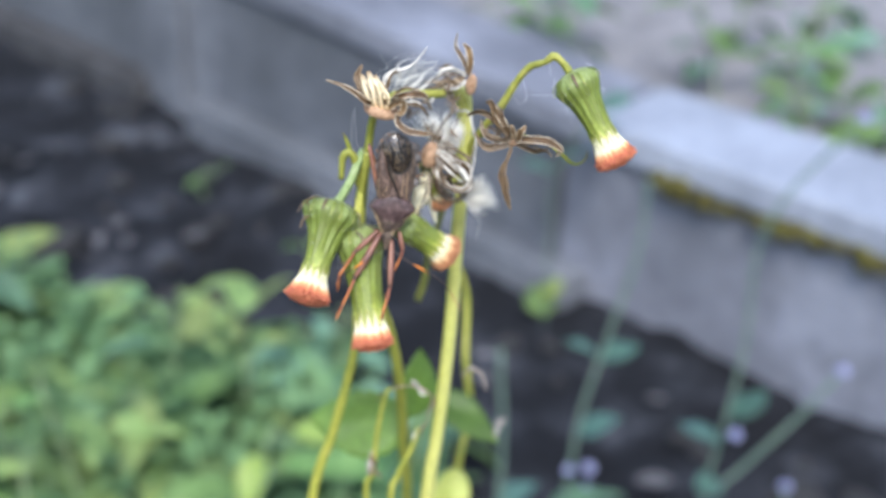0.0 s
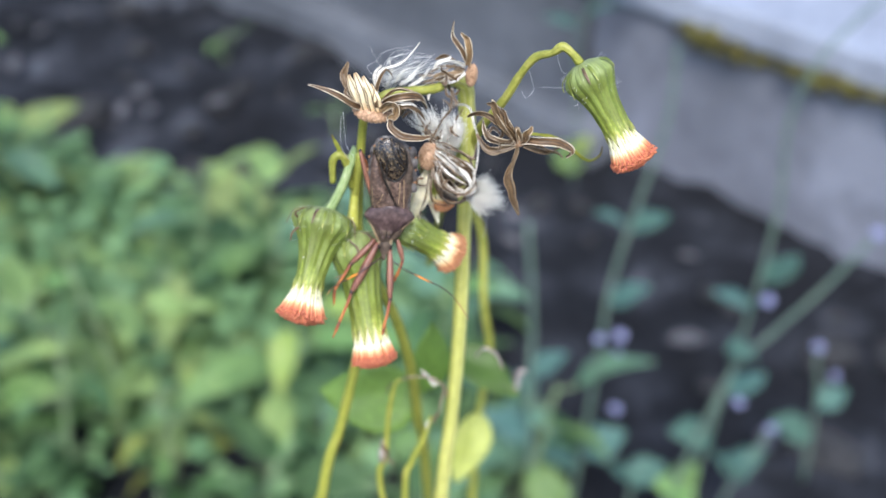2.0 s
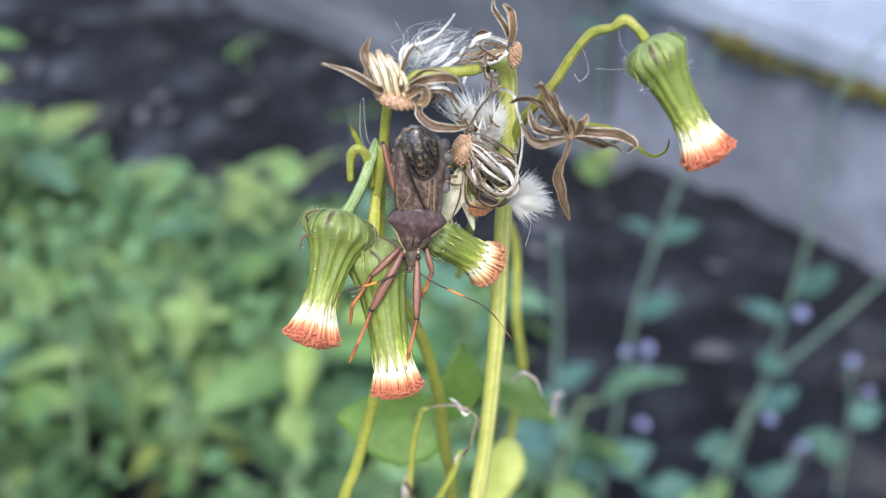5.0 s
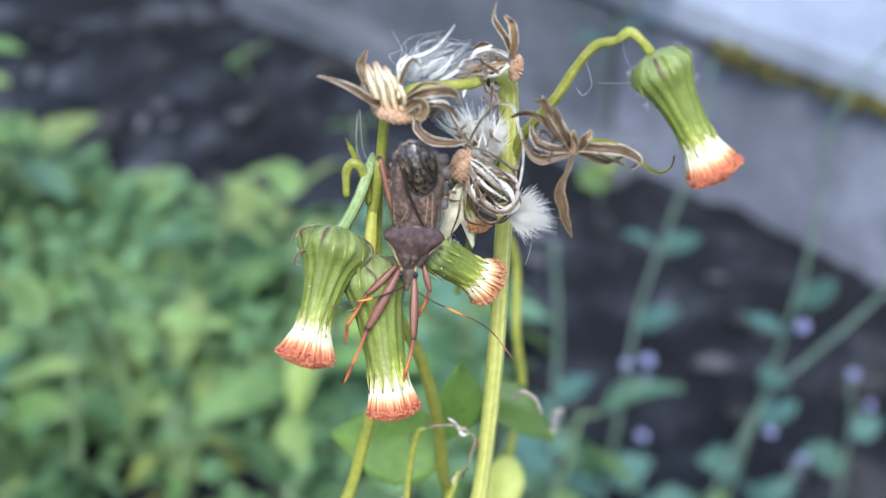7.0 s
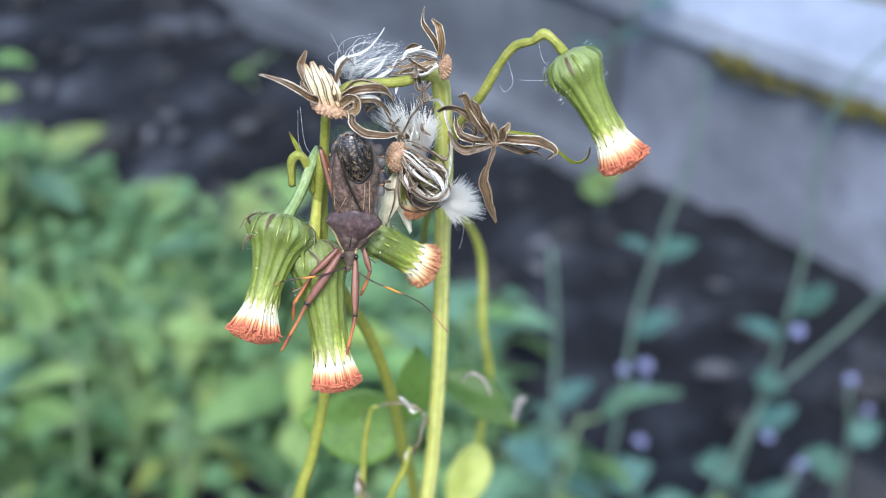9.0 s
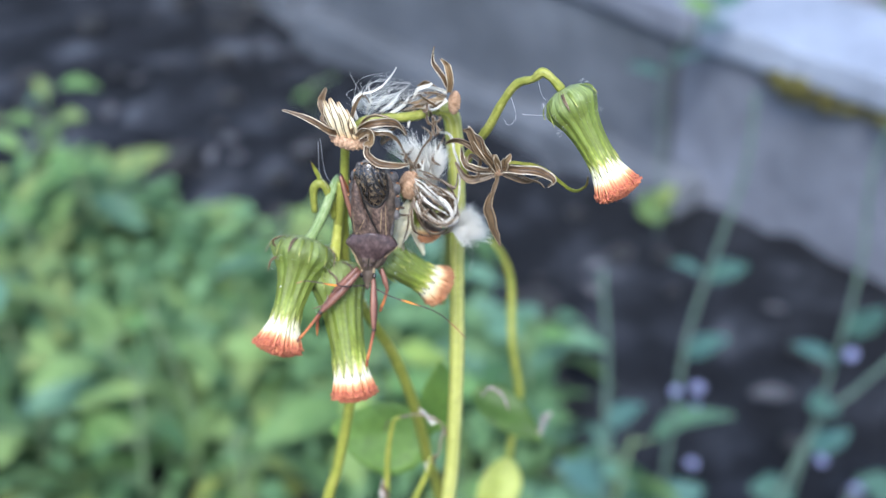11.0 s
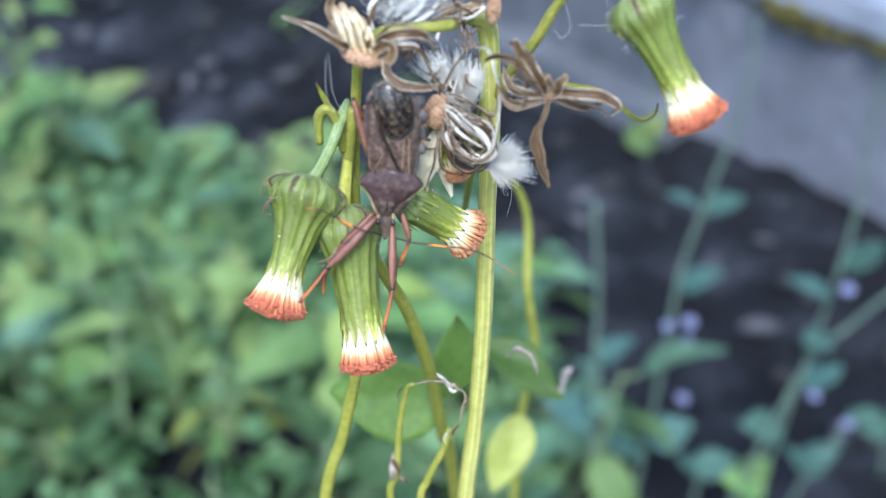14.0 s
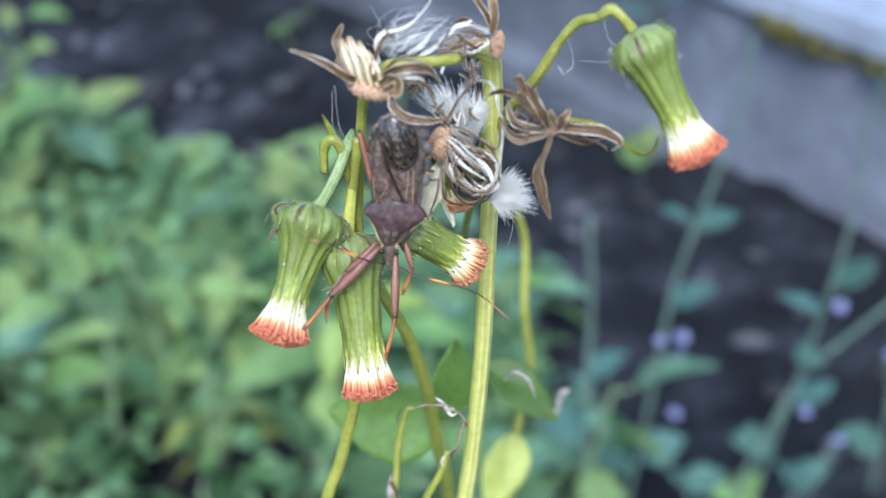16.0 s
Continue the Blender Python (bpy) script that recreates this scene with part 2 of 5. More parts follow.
    "soil": material("dark_damp_soil", [(0.30, (0.004, 0.0045, 0.006)), (0.48, (0.009, 0.010, 0.013)), (0.58, (0.022, 0.024, 0.030)), (0.70, (0.080, 0.086, 0.100))], 9, 0.95, bump=1.0, fine=7.0, gloss=0.22),
    "concrete": material("darker_grey_concrete", [(0.28, (0.052, 0.057, 0.064)), (0.5, (0.092, 0.099, 0.113)), (0.72, (0.165, 0.175, 0.196))], 4, 0.85, bump=0.5, fine=9.0, vary=0.1),
    "concrete_lighter": material("grey_concrete", [(0.28, (0.090, 0.096, 0.113)), (0.5, (0.150, 0.157, 0.185)), (0.72, (0.245, 0.259, 0.308))], 4, 0.85, bump=0.5, fine=9.0, vary=0.1),
    "slab": material("pale_concrete_slab", [(0.25, (0.177, 0.192, 0.226)), (0.7, (0.310, 0.337, 0.401))], 6, 0.8, bump=0.4, fine=9.0, vary=0.08),
    "joint": material("mossy_mortar", [(0.4, (0.09, 0.085, 0.075)), (0.6, (0.14, 0.125, 0.10)), (0.75, (0.11, 0.12, 0.07))], 30, 0.95, bump=0.8),
    "moss": material("brown_green_moss", [(0.4, (0.035, 0.03, 0.010)), (0.65, (0.11, 0.10, 0.02))], 60, 1.0, bump=1.0),
    "path": material("pinkish_grit_path", [(0.3, (0.13, 0.125, 0.125)), (0.7, (0.24, 0.23, 0.235))], 10, 0.9, bump=0.7),
    "stone": material("grey_stones", [(0.3, (0.02, 0.02, 0.021)), (0.6, (0.05, 0.05, 0.053)), (0.75, (0.12, 0.118, 0.122))], 14, 0.85, bump=0.7),
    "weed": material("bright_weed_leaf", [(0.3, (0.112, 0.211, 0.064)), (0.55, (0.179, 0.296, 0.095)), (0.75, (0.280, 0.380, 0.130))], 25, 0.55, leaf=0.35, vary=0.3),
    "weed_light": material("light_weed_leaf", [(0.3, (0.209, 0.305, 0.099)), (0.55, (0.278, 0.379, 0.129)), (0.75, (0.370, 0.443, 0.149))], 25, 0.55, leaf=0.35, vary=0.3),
    "weed_blue": material("bluish_weed_leaf", [(0.3, (0.110, 0.220, 0.132)), (0.7, (0.190, 0.330, 0.202))], 25, 0.5, leaf=0.25, vary=0.4),
    "lilac_leaf": material("blue_green_round_leaf", [(0.3, (0.055, 0.123, 0.097)), (0.7, (0.102, 0.189, 0.143))], 25, 0.5, leaf=0.25, vary=0.4),
    "weed_yellow": material("yellowed_weed_leaf", [(0.3, (0.204, 0.289, 0.068)), (0.6, (0.281, 0.323, 0.076)), (0.85, (0.357, 0.255, 0.093))], 30, 0.5, leaf=0.3, vary=0.5),
    # the weed leaf again at about half brightness: deep shade put into its colour
    "weed_shaded": material("shaded_weed_leaf", [(0.3, (0.048, 0.100, 0.037)), (0.55, (0.080, 0.150, 0.053)), (0.75, (0.127, 0.200, 0.070))], 25, 0.5, leaf=0.3, vary=0.3),
    "weed_low": material("undergrowth_leaf", [(0.3, (0.095, 0.182, 0.077)), (0.55, (0.162, 0.286, 0.121)), (0.75, (0.270, 0.390, 0.165))], 12, 0.6, leaf=0.3),
    "dead": material("bleached_dead_leaf", [(0.3, (0.07, 0.068, 0.074)), (0.7, (0.16, 0.155, 0.165))], 40, 0.8, leaf=0.1, vary=0.5),
    "weed_stem": material("weed_stem", [(0.3, (0.13, 0.20, 0.09)), (0.7, (0.24, 0.31, 0.16))], 60, 0.6),
    "pale_stem": material("pale_grey_green_stem", [(0.3, (0.085, 0.132, 0.104)), (0.7, (0.145, 0.202, 0.153))], 60, 0.6),
    "fleck": material("white_fleck", [(0.3, (0.8, 0.8, 0.8)), (0.7, (0.9, 0.9, 0.9))], 900, 0.3, bump=0.0),
    "lilac": material("lilac_flower", [(0.3, (0.230, 0.243, 0.423)), (0.7, (0.333, 0.348, 0.522))], 200, 0.7, leaf=0.2),
}


# ---- building helpers ----
def root(name, at, label, category, group="", kind=""):
    ob = new(name)
    ob.empty_display_size = 0.01
    ob.location = at
    return tagged(ob, label, category, group, kind)


def origin_of(ob):
    at = Vector((0, 0, 0))
    while ob:
        at += ob.location
        ob = ob.parent
    return at


def part(name, bm, mat, parent=None, label="", origin=None, smooth=True):
    """Links a bmesh, built in the parent's outer space, as one mesh object under it."""
    base = origin_of(parent) if parent else Vector((0, 0, 0))
    at = Vector(origin) if origin is not None else base
    bmesh.ops.translate(bm, verts=bm.verts, vec=-at)
    me = bpy.data.meshes.new(name)
    bm.to_mesh(me)
    bm.free()
    me.polygons.foreach_set("use_smooth", [smooth] * len(me.polygons))
    me.materials.append(mat)
    ob = new(name, me)
    ob.location = at - base
    if parent:
        ob.parent = parent
    return tagged(ob, label) if label else ob


def begin():
    bm = bmesh.new()
    bm.verts.layers.float.new("along")
    bm.verts.layers.float.new("side")
    return bm


def glide(points, n=6):
    """A smooth line through the points, n steps from one to the next."""
    p = [Vector(q) for q in points]
    p = [2 * p[0] - p[1], *p, 2 * p[-1] - p[-2]]
    out = []
    for a, b, c, d in zip(p, p[1:], p[2:], p[3:]):
        for k in range(n):
            t = k / n
            out.append(0.5 * (2 * b + (c - a) * t + (2 * a - 5 * b + 4 * c - d) * t * t + (3 * b - a - 3 * c + d) * t**3))
    return [*out, p[-2]]


def frames(line, up=Vector((0, -1, 0.3))):
    """Along, across and up for each point of a line, carried on without twist."""
    out, u = [], Vector(up)
    for k in range(len(line)):
        d = (line[min(k + 1, len(line) - 1)] - line[max(k - 1, 0)]).normalized()
        u = u - d * u.dot(d)
        u = u.normalized() if u.length > 1e-6 else d.orthogonal().normalized()
        out.append((d, d.cross(u), u))
    return out


def tube(bm, points, radii, sides=10, steps=6, ribs=0, depth=0.08, rough=0.0):
    """A round piece along a line; radii are spread evenly over it; ribs: ridges round it."""
    la, ls = bm.verts.layers.float["along"], bm.verts.layers.float["side"]
    line = glide(points, steps) if steps > 1 else [Vector(p) for p in points]
    rings, n = [], len(line)
    for k, (p, (d, a, u)) in enumerate(zip(line, frames(line))):
        s = k / (n - 1)
        x = s * (len(radii) - 1)
        i = min(int(x), len(radii) - 2)
        r = radii[i] * (1 - x + i) + radii[i + 1] * (x - i)
        if rough:
            r *= 1 + rough * noise.noise(p * 900)
        ring = []
        for j in range(sides):
            w = 2 * math.pi * j / sides
            rr = r * (1 + depth * math.cos(ribs * w)) if ribs else r
            v = bm.verts.new(p + (a * math.cos(w) + u * math.sin(w)) * rr)
            v[la], v[ls] = s, j / sides
            ring.append(v)
        rings.append(ring)
    for r0, r1 in zip(rings, rings[1:]):
        for j in range(sides):
            bm.faces.new((r0[j], r0[(j + 1) % sides], r1[(j + 1) % sides], r1[j]))
    bm.faces.new(rings[0][::-1])
    bm.faces.new(rings[-1])
    return bm


def blade(bm, points, width, thick=0.12, steps=6, tip=0.25, root_w=0.7, fold=0.35, up=Vector((0, -1, 0.3)), twist=0.0, wave=0.0):
    """A thin folded strip with two faces along a line (a bract or a narrow leaf)."""
    la, ls = bm.verts.layers.float["along"], bm.verts.layers.float["side"]
    line = glide(points, steps)
    rows, n = [], len(line)
    for k, (p, (d, a, u)) in enumerate(zip(line, frames(line, up))):
        s = k / (n - 1)
        w = width / 2 * (root_w + (1 - root_w) * min(1, s * 3)) * (1 - (1 - tip) * max(0, (s - 0.55) / 0.45) ** 1.5)
        if wave:
            w *= 1 + wave * noise.noise(p * 700)
        q = math.cos(twist * s), math.sin(twist * s)
        a2, u2 = a * q[0] + u * q[1], u * q[0] - a * q[1]
        row = []
        for face in (1, -1):
            for j in range(5):
                x = (j - 2) / 2 * face
                edge = 1 - abs(x) ** 4
                v = bm.verts.new(p + a2 * (x * w) + u2 * (abs(x) ** 1.5 * w * fold + face * thick / 2 * (0.25 + 0.75 * edge)))
                v[la], v[ls] = s, x / 2 + 0.5
                row.append(v)
        rows.append(row)
    m = len(rows[0])
    for r0, r1 in zip(rows, rows[1:]):
        for j in range(m):
            bm.faces.new((r0[j], r0[(j + 1) % m], r1[(j + 1) % m], r1[j]))
    bm.faces.new(rows[0][::-1])
    bm.faces.new(rows[-1])
    return bm


def margin(bm, points, width, thick, side, steps=6, tip=0.25, root_w=0.7, fold=0.35, up=Vector((0, -1, 0.3)), twist=0.0):
    """The rolled rim along one side of a strip that blade() made from the same line."""
    line = glide(points, steps)
    n, rim = len(line), []
    for k, (p, (d, a, u)) in enumerate(zip(line, frames(line, up))):
        s = k / (n - 1)
        w = width / 2 * (root_w + (1 - root_w) * min(1, s * 3)) * (1 - (1 - tip) * max(0, (s - 0.55) / 0.45) ** 1.5)
        q = math.cos(twist * s), math.sin(twist * s)
        a2, u2 = a * q[0] + u * q[1], u * q[0] - a * q[1]
        rim.append(p + a2 * (side * w * 0.96) + u2 * (w * fold))
    return tube(bm, rim, (thick * 0.8, thick, thick, thick * 0.5), 5, 1, rough=0.4)


def axes(a, b, roll=0.0):
    """A pose at a whose z axis points to b."""
    z = (Vector(b) - Vector(a)).normalized()
    x = Vector((1, 0, 0)) if abs(z.x) < 0.9 else Vector((0, 1, 0))
    x = (x - z * x.dot(z)).normalized()
    m = Matrix((x, z.cross(x), z)).transposed().to_4x4()
    return Matrix.Translation(a) @ m @ Matrix.Rotation(roll, 4, "Z")


def leaf_bm(length, width, teeth=9, curl=0.25, fold=0.25, nx=6, ny=10, thick=0.0006, seed=1, depth=0.08):
    """A toothed oval leaf from the stalk at the origin along +y, facing +z, with two faces."""
    rnd = random.Random(seed)
    bm = begin()
    la, ls = bm.verts.layers.float["along"], bm.verts.layers.float["side"]
    top, low = [], []
    ph = rnd.random() * 6
    for i in range(ny + 1):
        s = i / ny
        w = width / 2 * (math.sin(math.pi * min(1, s * 0.93 + 0.05) ** 0.8) ** 0.9) + 0.004 * width
        w *= 1 + depth * math.sin(teeth * math.pi * 2 * s)
        r0, r1 = [], []
        for j in range(nx + 1):
            x = j / nx * 2 - 1
            z = fold * abs(x) * w - curl * length * s * s + 0.02 * length * math.sin(7 * s + 3 * x + ph)
            for row, off in ((r0, thick / 2), (r1, -thick / 2)):
                v = bm.verts.new((x * w, s * length, z + off * (1 - x * x * 0.8)))
                v[la], v[ls] = s, x / 2 + 0.5
                row.append(v)
        top.append(r0), low.append(r1)
    for i in range(ny):
        for j in range(nx):
            bm.faces.new((top[i][j], top[i][j + 1], top[i + 1][j + 1], top[i + 1][j]))
            bm.faces.new((low[i][j], low[i + 1][j], low[i + 1][j + 1], low[i][j + 1]))
        for e in (0, nx):
            q = (top[i][e], top[i + 1][e], low[i + 1][e], low[i][e])
            bm.faces.new(q if e == 0 else q[::-1])
    return bm


def blob(bm, centre, size, seg=12, rings=8, m=Matrix.Identity(4), rough=0.0, freq=600.0):
    """A rounded lump with an uneven skin, size being its half lengths along the axes of m."""
    la = bm.verts.layers.float["along"]
    got = bmesh.ops.create_uvsphere(bm, u_segments=seg, v_segments=rings, radius=1.0)["verts"]
    for v in got:
        v[la] = (v.co.z + 1) / 2
        k = 1 + (rough * noise.noise(v.co * 3 + Vector(centre) * freq) if rough else 0)
        v.co = Vector(centre) + m.to_3x3() @ Vector((v.co.x * size[0] * k, v.co.y * size[1] * k, v.co.z * size[2] * k))
    return bm


def mm(*p):
    return Vector(p) / 1000


def mms(points):
    return [Vector(p) / 1000 for p in points]


# ---- the ground, the low concrete wall and what lies behind it ----
ALONG, OUT = Vector((0.719, -0.695, 0)), Vector((-0.695, -0.719, 0))  # along the wall; out of its face, towards the soil
WALL = Vector((-0.348, 2.025, 0))  # a point at the foot of its face


def sunk(s):
    """By how much the wall's top has settled at this stretch of it."""
    return 0.062 * min(1.0, max(0.0, (s + 0.15) / 0.95))


def on_wall(s, out, z):
    return WALL + ALONG * s + OUT * out + Vector((0, 0, z - sunk(s) * min(1.0, max(0.0, z / 0.26))))


def ground():
    xs = sorted({*np.linspace(-1.5, 1.5, 91).round(4), *(s * d for s in (-1, 1) for d in (2, 3, 5, 9, 16, 30, 60, 120, 250))})
    ys = sorted({*np.linspace(0.2, 3.2, 91).round(4), *(3.2 + d for d in (1, 3, 8, 20, 50, 120, 250)), *(0.2 - d for d in (0.5, 1, 3, 8, 20, 60, 250))})
    bm = begin()
    grid = []
    for y in ys:
        row = []
        for x in xs:
            p = Vector((x, y, 0))
            near = abs(x) <= 1.5 and 0.2 <= y <= 3.2
            z = 0.022 * noise.fractal(p * 7, 1.0, 2.0, 4) + 0.01 * noise.noise(p * 31) if near else 0.0
            row.append(bm.verts.new((x, y, z - 0.02)))
        grid.append(row)
    for r0, r1 in zip(grid, grid[1:]):
        for j in range(len(r0) - 1):
            bm.faces.new((r0[j], r0[j + 1], r1[j + 1], r1[j]))
    tagged(part("ground", bm, M["soil"]), "dark damp bare soil with small stones", "ground", kind="structure")


def block_bm(s0, s1, o0, o1, z0, z1, bev=0.006, wob=0.003, seed=0):
    """A cast block between two stretches along, out of and up the wall, its edges rounded and worn."""
    bm = begin()
    bmesh.ops.create_cube(bm, size=1.0)
    bmesh.ops.bevel(bm, geom=bm.edges[:] + bm.verts[:], offset=0.03, segments=2, affect="EDGES", profile=0.6)
    size = Vector((s1 - s0, o1 - o0, z1 - z0))
    for v in bm.verts:
        c = v.co.copy()
        q = Vector([math.copysign(0.5 - min(0.5 - abs(c[i]), 0.03) * bev / 0.03 / size[i] if abs(c[i]) > 0.46 else abs(c[i]), c[i]) for i in range(3)])
        p = on_wall((s0 + s1) / 2 + q.x * size.x, (o0 + o1) / 2 + q.y * size.y, (z0 + z1) / 2 + q.z * size.z)
        v.co = p + noise.noise_vector(p * 13 + Vector((seed, 0, 0))) * wob
    return bm


def low_wall():
    wall = tagged(part("wall_low", block_bm(-1.9, 2.1, -0.15, -0.012, -0.05, 0.266, wob=0.001), M["joint"]), "low weathered grey concrete wall with mossy joints", "wall", kind="structure")
    s, k = -1.9, 0
    for length in (0.85, 0.9, 0.95, 0.9, 0.4):
        # blocks starting beyond 0.7 along the wall take the lighter concrete, the others the darker
        part("block", block_bm(s + 0.006, s + length - 0.006, -0.155, 0.0, -0.04, 0.262, seed=k), M["concrete_lighter" if s > 0.7 else "concrete"], wall, smooth=False)
        s, k = s + length, k + 1
    for s0, s1 in ((-1.85, -0.152), (-0.146, 0.826), (0.838, 2.05)):
        part("coping_slab", block_bm(s0, s1, -0.17, 0.014, 0.270, 0.312, seed=k + 20, wob=0.004), M["slab" if s0 > 0.5 else "concrete_lighter"], wall, "pale worn coping slab", smooth=False)
    for s0, s1 in ((-1.9, -0.136), (0.011, 0.86)):
        part("footing", block_bm(s0, s1, 0.002, 0.055, -0.04, 0.035, seed=k, wob=0.006), M["concrete" if s0 > 0 else "stone"], wall, "narrow concrete footing strip", smooth=False)
        k += 1
    part("pier", block_bm(-0.15, -0.04, 0.002, 0.022, -0.04, 0.23, seed=k, wob=0.006), M["concrete"], wall, "mortar pier on the face", smooth=False)
    bm = begin()
    rnd = random.Random(4)
    for _ in range(170):
        s = rnd.uniform(0.95, 1.6)
        blob(bm, on_wall(s, 0.004 + rnd.uniform(-0.02, 0.012), 0.265 + rnd.uniform(-0.012, 0.008)), [rnd.uniform(0.008, 0.02)] * 2 + [rnd.uniform(0.005, 0.012)], 6, 5, rough=0.3, freq=40)
    tagged(part("moss", bm, M["moss"]), "brown-green moss in the wall's top joint", "moss", kind="stuff")
    bm = begin()
    g = [[bm.verts.new(on_wall(s, o, 0.006 + 0.006 * noise.noise(Vector((s * 3, o * 3, 0))))) for s in np.linspace(-14, 14, 41)] for o in np.linspace(-2.0, -0.165, 21)]
    for r0, r1 in zip(g, g[1:]):
        for j in range(40):
            bm.faces.new((r0[j], r0[j + 1], r1[j + 1], r1[j]))
    tagged(part("path", bm, M["path"]), "pinkish grit path behind the low wall", "path", kind="structure")


def stones():
    rnd = random.Random(7)
    kinds = []
    for k in range(6):
        bm = blob(begin(), (0, 0, 0), (1, rnd.uniform(0.6, 1), rnd.uniform(0.4, 0.7)), 9, 7, rough=0.45, freq=k + 1.0)
        me = bpy.data.meshes.new("stone")
        bm.to_mesh(me)
        bm.free()
        me.materials.append(M["stone"])
        kinds.append(me)
    for _ in range(230):
        x, y = rnd.uniform(-0.85, 0.7), rnd.uniform(0.6, 2.2)
        if (Vector((x, y, 0)) - WALL).dot(OUT) < 0.06 or (x < -0.05 and y < 1.2):
            continue
        r = rnd.choice((0.008, 0.012, 0.016, 0.022, 0.032)) * rnd.uniform(0.7, 1.3)
        ob = new("stone", kinds[rnd.randrange(6)])
        ob.matrix_basis = Matrix.LocRotScale((x, y, r * 0.2 - 0.015), Euler((0, 0, rnd.random() * 6)), (r, r, r))
        tagged(ob, "small grey stone lying on dark soil", "stone", "stones on the soil")


def leaf_mesh(name, mat, **kw):
    bm = leaf_bm(**kw)
    me = bpy.data.meshes.new(name)
    bm.to_mesh(me)
    bm.free()
    me.polygons.foreach_set("use_smooth", [True] * len(me.polygons))
    me.materials.append(mat)
    return me


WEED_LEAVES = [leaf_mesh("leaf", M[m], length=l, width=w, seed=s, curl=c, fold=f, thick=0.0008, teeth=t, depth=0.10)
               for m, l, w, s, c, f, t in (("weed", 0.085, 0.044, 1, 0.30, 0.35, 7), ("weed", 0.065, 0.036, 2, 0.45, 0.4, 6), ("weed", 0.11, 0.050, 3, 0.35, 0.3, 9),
                                           ("weed_blue", 0.080, 0.044, 4, 0.35, 0.3, 7), ("weed_yellow", 0.07, 0.036, 5, 0.4, 0.4, 6), ("weed_light", 0.095, 0.046, 6, 0.35, 0.35, 8), ("weed_shaded", 0.085, 0.042, 7, 0.35, 0.35, 7))]


def weed(at, height, n, seed, spread=1.0, kinds=(0, 1, 2, 0, 3), scale=1.0, label="leafy bright green weed growing on the soil", group="weeds on the soil"):
    rnd = random.Random(seed)
    at = Vector(at)
    plant = root("weed", at, label, "weed", group)
    lean = Vector((rnd.uniform(-0.3, 0.3), rnd.uniform(-0.3, 0.3), 1)) * height
    line = [at + Vector((0, 0, -0.03)), at + lean * 0.45 + Vector((rnd.uniform(-1, 1), rnd.uniform(-1, 1), 0)) * 0.015, at + lean]
    part("stem", tube(begin(), line, (0.0032, 0.0025, 0.0015), 7, 5), M["weed_stem"], plant)
    for k in range(n):
        s = 0.18 + 0.82 * (k + rnd.random() * 0.6) / n
        p = at + lean * min(s, 1)
        turn = k * 2.4 + rnd.uniform(-0.5, 0.5)
        me = WEED_LEAVES[kinds[rnd.randrange(len(kinds))]]
        ob = new("leaf", me)
        size = scale * rnd.choice((0.55, 0.7, 0.85, 1.0, 1.2, 1.35)) * (1.1 - 0.3 * s)
        reach = 0.02 * spread
        off = Vector((-math.sin(turn), math.cos(turn), 0)) * reach
        ob.matrix_basis = Matrix.Translation(p - at + off + Vector((0, 0, 0.006))) @ Euler((rnd.uniform(-0.45, 0.75), rnd.uniform(-0.5, 0.5), turn)).to_matrix().to_4x4() @ Matrix.Scale(size, 4)
        ob.parent = plant
        part("leaf_stalk", tube(begin(), [p, p + off * 0.6 + Vector((0, 0, 0.002)), p + off + Vector((0, 0, 0.006))], (0.0012, 0.001), 5, 3), M["weed_stem"], plant)
    return plant


